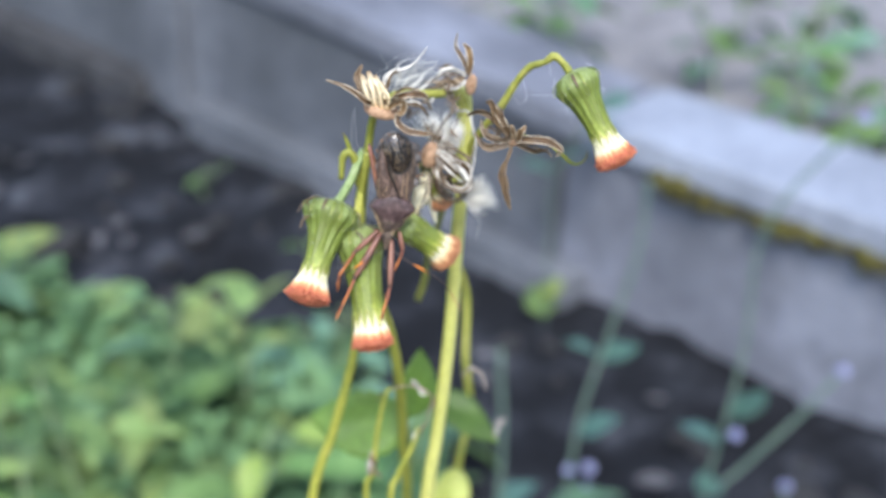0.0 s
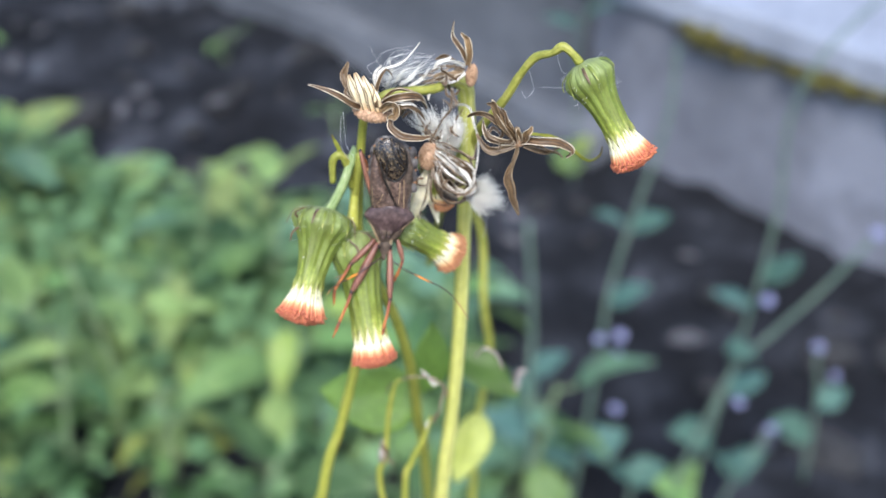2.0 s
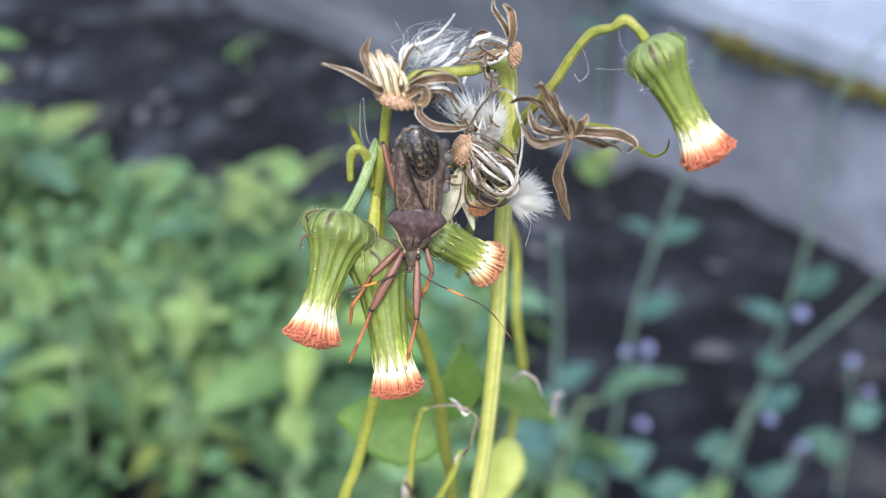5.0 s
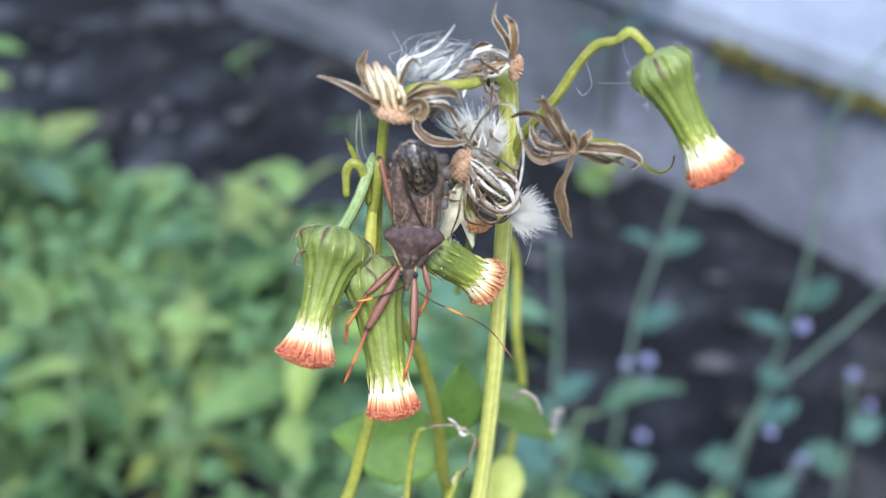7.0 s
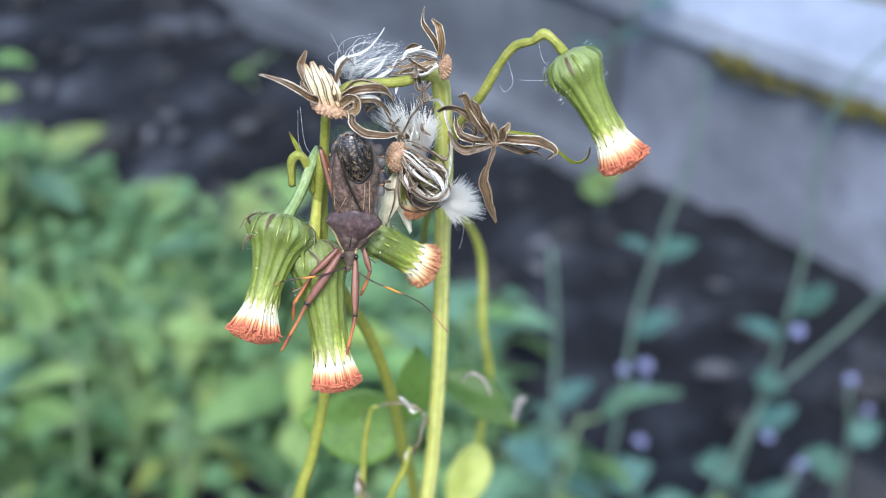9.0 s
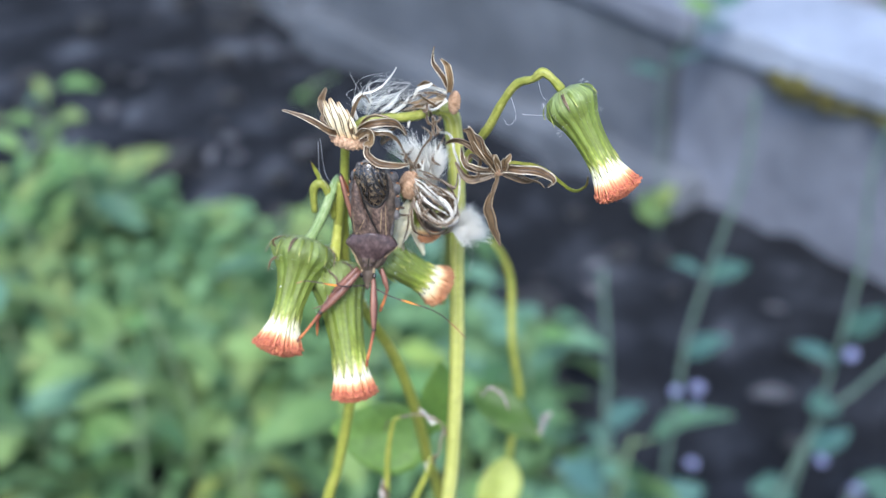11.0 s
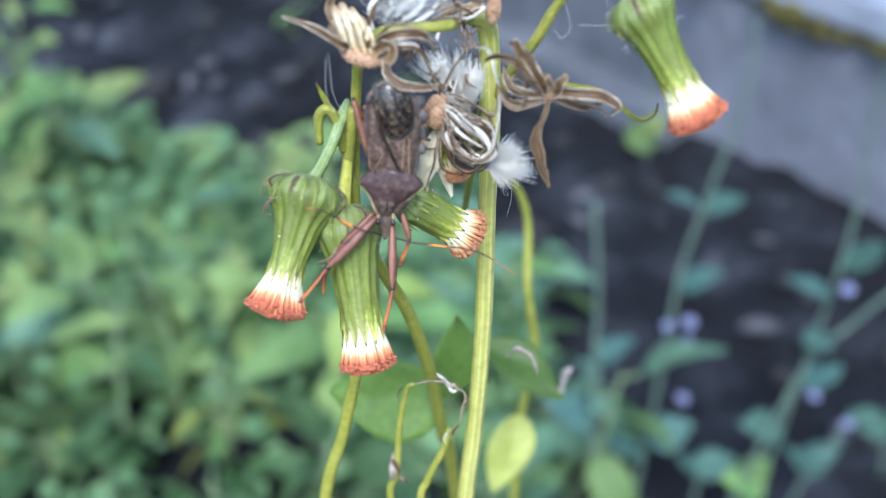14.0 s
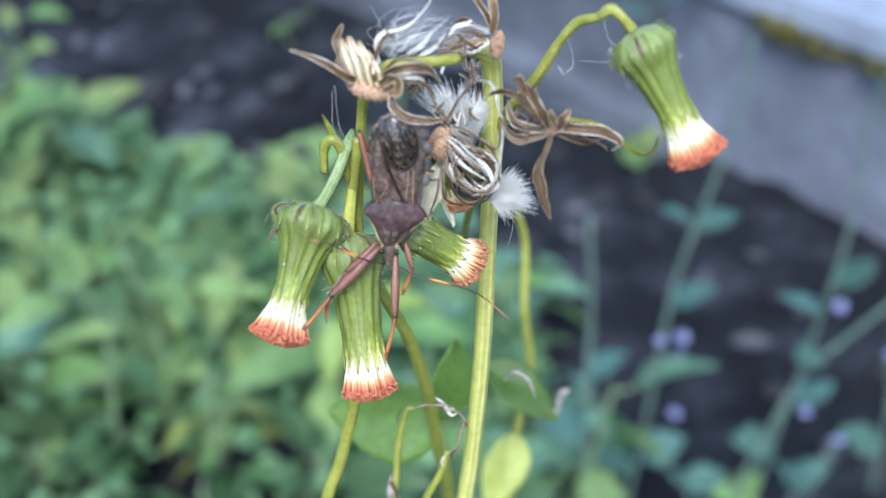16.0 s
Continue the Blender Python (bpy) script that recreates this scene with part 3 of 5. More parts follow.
def weeds():
    rnd = random.Random(11)
    spots = []
    edge = [(0.45, 0.08), (0.7, 0.07), (0.85, 0.07), (0.97, 0.08), (1.05, 0.05), (1.12, -0.04), (1.19, -0.2), (1.25, -0.38), (1.42, -0.60)]
    for _ in range(4000):
        x, y = rnd.uniform(-0.95, 0.09), rnd.uniform(0.48, 1.42)
        lim = float(np.interp(y, [e[0] for e in edge], [e[1] for e in edge]))
        if x > lim or x < -0.9 + 0.08 * math.sin(y * 13) or y < 0.5 + 0.04 * math.sin(x * 17) or any((x - a) ** 2 + (y - b) ** 2 < 0.0054 for a, b in spots):
            continue
        spots.append((x, y))
    for k, (x, y) in enumerate(spots[:165]):
        low = 0.62 if y < 0.74 else 0.75 if x > -0.06 else 1.0
        yellow = (x + 0.2) ** 2 + (y - 0.85) ** 2 < 0.012
        # nearest weeds (y < 0.76) get leaf 6, whose colour carries the shade
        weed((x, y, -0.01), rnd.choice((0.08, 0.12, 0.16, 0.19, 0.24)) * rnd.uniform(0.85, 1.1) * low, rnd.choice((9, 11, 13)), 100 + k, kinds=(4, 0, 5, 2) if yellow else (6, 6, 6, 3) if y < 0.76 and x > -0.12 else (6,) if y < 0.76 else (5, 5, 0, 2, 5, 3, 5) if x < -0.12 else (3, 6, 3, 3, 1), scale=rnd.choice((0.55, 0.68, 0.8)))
    # single weeds at the foot of the wall, on the soil and behind the wall
    for k, (x, y, h, n, sc) in enumerate(((-0.30, 1.72, 0.04, 3, 0.3), (-0.12, 1.50, 0.03, 3, 0.3))):
        weed((x, y, -0.01), h, n, 300 + k, scale=sc, kinds=(0, 1), label="small weed seedling on the soil", group="small weeds")
    for k, (s, o, h) in enumerate(((0.27, -0.5, 0.2), (0.35, -0.62, 0.2), (0.2, -0.75, 0.22), (0.86, -0.6, 0.22), (0.95, -0.5, 0.2), (0.62, -0.75, 0.22), (0.8, -0.72, 0.2), (0.68, -0.88, 0.22), (1.05, -0.45, 0.2), (0.5, -1.0, 0.2), (0.75, -1.0, 0.2), (0.95, -0.8, 0.22), (-0.5, -0.6, 0.15), (1.25, -0.35, 0.18))):
        weed(on_wall(s, o, -0.005), h, 8, 400 + k, kinds=(3, 0, 3, 1), scale=1.1, label="leafy blue-green weed behind the wall", group="weeds behind the wall")


def undergrowth():
    """Low small leaves that cover the soil between the weeds."""
    rnd = random.Random(29)
    verts, faces = [], []
    for _ in range(9000):
        x, y = rnd.uniform(-0.95, 0.07), rnd.uniform(0.46, 1.34)
        if x > float(np.interp(y, (0.45, 1.0, 1.08, 1.15, 1.22, 1.4), (0.06, 0.05, -0.02, -0.15, -0.34, -0.6))):
            continue
        if y < 0.84 and rnd.random() < 0.8:
            continue
        l = rnd.uniform(0.012, 0.034)
        m = Matrix.Translation((x, y, rnd.uniform(0.0, 0.11))) @ Euler((rnd.uniform(-0.3, 0.7), rnd.uniform(-0.5, 0.5), rnd.random() * 6.3)).to_matrix().to_4x4()
        n = len(verts)
        for px, py, pz in ((0, 0, 0), (0.34, 0.3, 0.10), (0.36, 0.62, 0.06), (0, 1.0, -0.12), (-0.36, 0.6, 0.06), (-0.34, 0.32, 0.10), (0, 0.5, 0.0)):
            verts.append(m @ Vector((px * l, py * l, pz * l)))
        faces += [(n + 6, n + i, n + (i + 1) % 6) for i in range(6)]
    me = bpy.data.meshes.new("undergrowth")
    me.from_pydata(verts, [], faces)
    me.materials.append(M["weed_low"])
    tagged(new("undergrowth", me), "low dense undergrowth of small green leaves", "undergrowth", kind="stuff")


def dead_leaves():
    rnd = random.Random(3)
    me = leaf_mesh("dead_leaf", M["dead"], length=0.06, width=0.03, seed=9, curl=-0.2, fold=0.5, thick=0.0008)
    for x, y in ((-0.4, 1.59), (-0.62, 1.65), (-0.43, 1.51), (-0.31, 1.31), (-0.39, 1.54), (-0.31, 1.54), (-0.62, 1.78), (0.27, 1.0), (0.35, 0.86), (0.12, 1.18), (0.31, 1.16), (0.13, 1.25)):
        ob = new("dead_leaf", me)
        ob.matrix_basis = Matrix.LocRotScale((x, y, -0.002), Euler((rnd.uniform(-0.1, 0.1), rnd.uniform(-0.2, 0.2), rnd.random() * 6.3)), (rnd.uniform(0.4, 0.75),) * 3)
        tagged(ob, "bleached grey dead leaf lying on dark soil", "dead leaf", "dead leaves on the soil")


def lilac_weed(points, leaves, buds, label, mat="pale_stem", r=0.0022):
    base = Vector(points[0])
    plant = root("flowering_weed", base, label, "flowering weed", "flowering weeds on bare soil")
    part("stem", tube(begin(), points, (r * 1.1, r * 0.85, r * 0.7), 8, 6), M[mat], plant)
    rnd = random.Random(int(base.x * 1000))
    for x, y, z, size, turn, mk in leaves:
        bm = leaf_bm(size, size * 0.85, teeth=7, curl=0.15, fold=0.15, seed=int(x * 999))
        bmesh.ops.transform(bm, matrix=Matrix.Translation((x, y, z)) @ Euler((0.5, rnd.uniform(-0.3, 0.3), turn)).to_matrix().to_4x4(), verts=bm.verts)
        part("leaf", bm, M[mk], plant)
    for x, y, z, size in buds:
        size *= 0.82
        bm = begin()
        for k in range(14):
            d = Vector((rnd.gauss(0, 1), rnd.gauss(0, 1), abs(rnd.gauss(0, 1)))).normalized()
            blob(bm, Vector((x, y, z)) + d * size * 0.6, (size * 0.42,) * 3, 6, 5, rough=0.3)
        part("flower", bm, M["lilac"], plant, "fluffy lilac flower")
    return plant


def lilac_weeds():
    lilac_weed([(0.20, 0.72, -0.02), (0.235, 0.725, 0.12), (0.261, 0.73, 0.202), (0.28, 0.73, 0.227), (0.318, 0.73, 0.279), (0.346, 0.73, 0.324)],
               [(0.268, 0.725, 0.22, 0.03, 2.0, "lilac_leaf")], [(0.349, 0.728, 0.331, 0.007)], "leaning weed stem with a lilac flower", r=0.0026)
    lilac_weed([(0.24, 0.75, -0.02), (0.255, 0.74, 0.15), (0.265, 0.73, 0.284), (0.269, 0.73, 0.359), (0.265, 0.73, 0.433), (0.281, 0.73, 0.484), (0.32, 0.73, 0.535)],
               [(0.272, 0.728, 0.285, 0.036, -1.0, "lilac_leaf"), (0.262, 0.725, 0.262, 0.036, 1.4, "lilac_leaf"), (0.262, 0.735, 0.16, 0.035, -1.2, "lilac_leaf"), (0.25, 0.735, 0.11, 0.04, 1.6, "lilac_leaf")],
               [(0.267, 0.708, 0.283, 0.007), (0.262, 0.715, 0.17, 0.006), (0.322, 0.728, 0.541, 0.007)], "tall thin weed with round leaves and lilac flowers", r=0.002)
    lilac_weed([(0.13, 0.74, -0.02), (0.14, 0.735, 0.12), (0.145, 0.73, 0.23), (0.149, 0.73, 0.287), (0.162, 0.73, 0.356), (0.177, 0.73, 0.43), (0.178, 0.73, 0.49)],
               [(0.160, 0.73, 0.338, 0.03, -1.5, "lilac_leaf"), (0.155, 0.73, 0.342, 0.026, 1.5, "lilac_leaf"), (0.150, 0.73, 0.265, 0.035, -1.4, "lilac_leaf"), (0.14, 0.73, 0.10, 0.04, -1.2, "lilac_leaf"), (0.135, 0.73, 0.08, 0.045, 1.3, "lilac_leaf")],
               [(0.1644, 0.754, 0.19, 0.0065), (0.1568, 0.7025, 0.176, 0.0065), (0.1644, 0.75, 0.215, 0.0075), (0.143, 0.725, 0.232, 0.006)], "tall thin weed with blue-green leaves and lilac buds")
    lilac_weed([(0.10, 0.72, -0.02), (0.09, 0.725, 0.15), (0.088, 0.73, 0.258), (0.081, 0.73, 0.344)],
               [(0.09, 0.72, 0.2, 0.035, -1.2, "lilac_leaf"), (0.09, 0.72, 0.13, 0.045, 1.2, "lilac_leaf")], [], "faded thin weed with blue-green leaves", r=0.0028)
    lilac_weed([(0.205, 1.35, -0.03), (0.202, 1.35, 0.10), (0.198, 1.35, 0.20), (0.222, 1.35, 0.255), (0.256, 1.35, 0.30)],
               [(0.203, 1.345, 0.0, 0.05, 0.2, "weed"), (0.205, 1.34, 0.03, 0.036, -0.6, "weed_yellow"), (0.198, 1.345, 0.21, 0.05, 1.8, "lilac_leaf"), (0.205, 1.345, 0.225, 0.045, -1.6, "lilac_leaf"), (0.23, 1.345, 0.27, 0.045, -2.0, "lilac_leaf"), (0.25, 1.345, 0.29, 0.045, 1.2, "weed"), (0.255, 1.345, 0.298, 0.04, -1.0, "lilac_leaf")],
               [], "yellow-green weed growing against the low wall", r=0.0016)
    lilac_weed([(0.37, 0.80, -0.02), (0.36, 0.79, 0.1), (0.345, 0.78, 0.17)], [(0.36, 0.785, 0.06, 0.04, 1.2, "lilac_leaf"), (0.36, 0.785, 0.1, 0.03, -1.2, "lilac_leaf")], [(0.345, 0.778, 0.175, 0.007), (0.372, 0.79, 0.13, 0.006)], "short weed with lilac flowers")
    lilac_weed([(0.270, 0.750, -0.02), (0.280, 0.740, 0.053), (0.308, 0.750, 0.104)],
               [(0.292, 0.740, 0.051, 0.038, 1.0, "lilac_leaf"), (0.276, 0.740, 0.067, 0.034, -1.3, "lilac_leaf"), (0.240, 0.720, 0.055, 0.04, 1.4, "weed"), (0.222, 0.720, 0.065, 0.03, -0.8, "weed")], [(0.308, 0.750, 0.104, 0.007)], "low weed with round blue-green leaves and one lilac flower")
    lilac_weed([(0.178, 0.710, -0.02), (0.178, 0.700, 0.100)], [(0.190, 0.700, 0.088, 0.036, 1.2, "lilac_leaf"), (0.174, 0.700, 0.100, 0.034, -1.4, "lilac_leaf")], [], "low weed with blue-green leaves")


# ---- the fireweed plant ----
FOOT = mm(9, 142, -8)
fireweed = root("fireweed_plant", FOOT, "fireweed plant with nodding orange flower heads and withered seed heads", "wild plant")


def cup(profile, length, teeth=13, twist=0.0):
    """The ribbed green cup of a flower head along +z, ending in pointed teeth; profile: (share of length, radius)."""
    bm = begin()
    la, ls = bm.verts.layers.float["along"], bm.verts.layers.float["side"]
    n, rows = teeth * 8, 26
    grid = []
    ps, pr = zip(*profile)
    for i in range(rows + 1):
        s = i / rows
        row = []
        for j in range(n):
            w = 2 * math.pi * j / n
            ph = (j / 8) % 1.0
            tooth = 1 - abs(ph * 2 - 1)
            end = length * (0.83 + 0.17 * tooth**1.1)
            r = float(np.interp(s, ps, pr))
            r *= 1 + (0.018 * tooth - 0.01) * min(1, s * 5) + 0.06 * (tooth - 0.5) * math.exp(-(((s - 0.17) / 0.09) ** 2)) + 0.025 * noise.noise(Vector((j * 0.6, i * 0.3, length))) + 0.05 * noise.noise(Vector((math.cos(w) * 1.6, math.sin(w) * 1.6, i * 0.12 + length * 900)))
            z = s * (end if s > 0.5 else length * 0.93 + (end - length * 0.93) * s * 2)
            v = bm.verts.new((r * math.cos(w + twist * s), r * math.sin(w + twist * s), z))
            v[la] = s * (0.88 + 0.12 * tooth) if s > 0.9 else s * 0.93
            v[ls] = (j / 8 + 0.25) / teeth % 1.0
            row.append(v)
        grid.append(row)
    for r0, r1 in zip(grid, grid[1:]):
        for j in range(n):
            bm.faces.new((r0[j], r0[(j + 1) % n], r1[(j + 1) % n], r1[j]))
    bm.faces.new(grid[0][::-1])
    return bm


def tuft(r0, r1, z0, z1, count, seed, hair=0.00027):
    """Packed thin florets from radius r0 at z0 to r1 at z1, frayed at the ends."""
    rnd = random.Random(seed)
    bm = begin()
    la = bm.verts.layers.float["along"]
    for k in range(count):
        q, w = math.sqrt((k + 0.5) / count), k * 2.39996 + rnd.uniform(-0.15, 0.15)
        d = Vector((math.cos(w), math.sin(w), 0))
        e = z1 + rnd.uniform(-0.5, 0.35) * 0.001 - 0.0009 * q * q
        pts = [d * r0 * q + Vector((0, 0, z0)), d * (r0 + (r1 - r0) * 0.35) * q + Vector((0, 0, z0 + (e - z0) * 0.5)), d * r1 * q * rnd.uniform(0.95, 1.05) + Vector((0, 0, e))]
        tube(bm, pts, (hair * 0.8, hair * 0.8, hair * 0.95, hair * 1.0, hair * 0.55), 5, 3)
        end = pts[-1]
        n = len(bm.verts)
        for c in range(6):
            wc = rnd.random() * 6.28
            out = (d * 0.5 + Vector((math.cos(wc), math.sin(wc), rnd.uniform(0.2, 1.0)))) * 0.00026
            tube(bm, [end - out * 0.3, end + out], (hair * 0.6, hair * 0.45), 3, 1)
        bm.verts.ensure_lookup_table()
        for v in bm.verts[n:]:
            v[la] = rnd.uniform(0.84, 1.0)
    return bm


def flower_head(base, tip, radius, neck, flare, seed, florets="floret", label="", cup_share=0.835, bracts=9):
    base, tip = mm(*base), mm(*tip)
    length = (tip - base).length
    m = axes(base, tip, seed * 1.3)
    cl = length * cup_share
    k = 0.001
    bm = cup([(0, 0.35 * radius * k), (0.03, 0.68 * radius * k), (0.09, 0.88 * radius * k), (0.15, 0.99 * radius * k), (0.20, radius * 1.03 * k), (0.27, (radius * 0.86 + neck * 0.14) * k), (0.38, (radius * 0.44 + neck * 0.56) * k), (0.52, (radius * 0.17 + neck * 0.83) * k), (0.70, neck * 1.0 * k), (0.88, neck * 0.97 * k), (1, neck * 1.06 * k)], cl, twist=0.15)
    bmesh.ops.transform(bm, matrix=m, verts=bm.verts)
    head = part("flower_head", bm, M["head"], fireweed, label or "nodding flower head with ribbed green cup")
    bm = tuft(neck * 0.86 * k, flare * k, cl * 0.80, length, 560, seed, 0.00018)
    bmesh.ops.transform(bm, matrix=m, verts=bm.verts)
    part("floret_tuft", bm, M[florets], head, "white florets with frayed orange-red tips" if florets == "floret" else "cream florets with browned tips")
    bm = begin()
    for t in range(13):
        w = 2 * math.pi * (t + 0.5) / 13 + 0.15
        blob(bm, Vector((neck * 1.075 * k * math.cos(w), neck * 1.075 * k * math.sin(w), cl * 0.965)), (0.00007, 0.00007, 0.00027), 6, 5)
    bmesh.ops.transform(bm, matrix=m, verts=bm.verts)
    tagged(part("bract_tip", bm, M["vein"], head, "tiny black points round the cup's rim"), kind="stuff")
    rnd = random.Random(seed)
    for _ in range(5):
        w, s = rnd.random() * 6.28, rnd.uniform(0.2, 0.6)
        r = (radius + (neck - radius) * min(1, s * 1.9)) * k
        part("fleck", blob(begin(), m @ Vector((r * math.cos(w), r * math.sin(w), cl * s)), (0.00014, 0.0001, 0.0002), 6, 5), M["fleck"], head)
    for b in range(bracts):
        w = b * 2 * math.pi / bracts + rnd.uniform(-0.25, 0.25)
        d, t = Vector((math.cos(w), math.sin(w), 0)), rnd.uniform(0.8, 1.3)
        z = Vector((0, 0, 1))
        pts = [m @ p for p in (d * 0.45 * radius * k + z * 0.0002, d * radius * 1.0 * k + z * 0.0011, d * radius * (1.10 + 0.08 * rnd.random()) * k + z * 0.0028 * t)]
        part("small_bract", blade(begin(), pts, 0.00042, 0.0001, 4, tip=0.1, up=m.to_3x3() @ d), M["brown" if b % 4 == 1 else "head"], head)
    bm = begin()
    for _ in range(190):
        w, s = rnd.random() * 6.28, rnd.uniform(0.0, 0.42)
        d = Vector((math.cos(w), math.sin(w), rnd.uniform(-0.4, 0.5)))
        a = Vector((math.cos(w), math.sin(w), 0)) * radius * k * (0.8 + 0.2 * min(1, s * 8)) * (1 if s < 0.22 else 0.88) + Vector((0, 0, cl * s))
        tube(bm, [m @ a, m @ (a + d * rnd.uniform(0.0002, 0.0006))], (0.000012, 0.000006), 3, 1)
    tagged(part("fuzz", bm, M["thread"], head, "fine pale hairs"), kind="stuff")
    return head


def stem(name, points, radii, mat="stalk", sides=14, ribs=0, steps=8, rough=0.04, label=""):
    return part(name, tube(begin(), mms(points), [r / 1000 for r in radii], sides, steps, ribs, 0.07, rough), M[mat], fireweed, label)


def hairs(bm, start, ends, count, seed, r=0.00003, spread=0.8, bow=0.8):
    rnd = random.Random(seed)
    for _ in range(count):
        e = Vector(rnd.choice(ends)) + Vector([rnd.gauss(0, spread) for _ in range(3)])
        a = Vector(start) + Vector([rnd.gauss(0, 0.25) for _ in range(3)])
        mid = (a + e) / 2 + Vector([rnd.gauss(0, bow) * 0.4 for _ in range(3)])
        tube(bm, mms([a, mid, e]), (r, r * 0.9, r * 0.5), 3, 4)
    return bm

A_BRACTS = [
    (0.75,"dry",[(-5.8,117.0,787.0),(-7.8,115.0,788.6),(-10.3,114.0,790.8),(-13.2,114.5,791.8)]),
    (0.95,"brown",[(-7.1,117.0,787.2),(-7.9,118.0,789.1),(-8.8,119.0,790.9),(-8.2,119.5,792.5)]),
    (1.2,"pale",[(-6.5,116.0,787.4),(-7.3,116.0,790.0),(-8.1,116.5,792.2)]),
    (1.35,"pale",[(-5.7,115.5,787.4),(-6.3,115.0,790.4),(-7.2,115.5,793.0)]),
    (1.15,"pale",[(-4.9,115.3,787.4),(-5.4,115.0,790.2),(-6.2,115.5,792.5)]),
    (0.95,"pale",[(-4.2,115.2,787.4),(-4.6,115.0,789.4),(-5.2,115.4,791.5)]),
    (0.5,"brown",[(-4.6,115.0,788.2),(-4.7,115.0,789.9),(-4.1,116.0,792.1),(-3.2,117.0,792.9)]),
    (1.1,"tan",[(-3.9,115.0,787.9),(-2.6,114.0,789.5),(-1.6,113.5,789.1),(-2.0,113.5,787.7),(-3.0,114.0,787.2)]),
    (0.9,"dry",[(-3.6,115.0,788.9),(-1.4,114.0,790.1),(0.9,115.0,789.3),(1.9,116.0,787.4)]),
    (0.4,"tan",[(-3.8,116.0,788.7),(-2.3,115.0,790.7),(-0.6,115.0,790.9),(0.9,115.0,789.9)]),
    (0.8,"dry",[(-3.0,115.0,786.9),(-2.7,114.0,785.7),(-1.2,113.0,784.9),(0.9,113.0,784.6),(2.5,114.0,784.3)]),
    (0.3,"white",[(-4.6,116.0,789.1),(-4.1,117.0,792.2),(-1.8,118.0,792.7),(0.0,118.0,794.1),(1.2,118.0,796.0)]),
    (0.35,"brown",[(-4.8,116.0,788.7),(-4.4,117.0,790.9),(-3.2,117.0,792.6),(-2.4,117.0,791.6)]),
    (0.4,"brown",[(-3.0,114.5,787.9),(-0.9,114.0,788.8),(0.9,114.5,787.9),(1.7,115.0,786.2)]),
    (0.45,"white",[(-3.3,115.0,788.6),(-1.1,114.0,789.3),(0.6,114.5,788.5)]),
    (0.4,"dry",[(-7.5,116.0,787.9),(-8.2,116.0,789.1),(-8.7,116.5,789.8),(-8.2,117.0,790.3)]),
]
T_BRACTS = [
    (0.7,"dry",[(7.5,122.0,790.8),(6.5,122.0,792.8),(5.4,122.0,794.8),(5.7,122.0,797.0)]),
    (0.95,"tan",[(7.5,122.0,790.6),(7.8,121.5,793.1),(7.4,121.5,794.7),(6.6,121.5,795.6)]),
    (0.7,"white",[(7.2,122.0,790.5),(5.3,121.0,791.8),(3.1,121.0,791.3)]),
    (0.8,"tan",[(6.9,122.0,790.1),(4.7,121.0,789.2),(1.6,121.5,788.3)]),
    (0.8,"white",[(7.2,121.5,789.7),(5.3,121.0,788.9),(4.1,121.0,789.0)]),
    (0.6,"brown",[(5.9,122.0,791.1),(4.4,123.0,791.7),(3.2,123.0,791.0)]),
    (0.5,"tan",[(6.9,121.5,789.9),(3.8,121.0,789.7),(1.0,121.0,789.6)]),
    (0.4,"dry",[(7.2,121.5,790.2),(4.7,121.0,791.0),(2.8,121.0,790.4),(1.7,121.0,789.2)]),
    (0.4,"brown",[(6.6,121.2,789.6),(4.4,120.8,788.3),(2.2,120.8,788.4),(0.4,121.0,788.9)]),
    (0.35,"tan",[(5.9,121.5,791.0),(4.1,120.8,790.0),(2.8,120.8,788.7),(3.8,120.6,788.3)]),
    (0.45,"white",[(5.3,122.0,791.8),(3.7,121.0,791.5),(2.7,121.0,790.3)]),
]
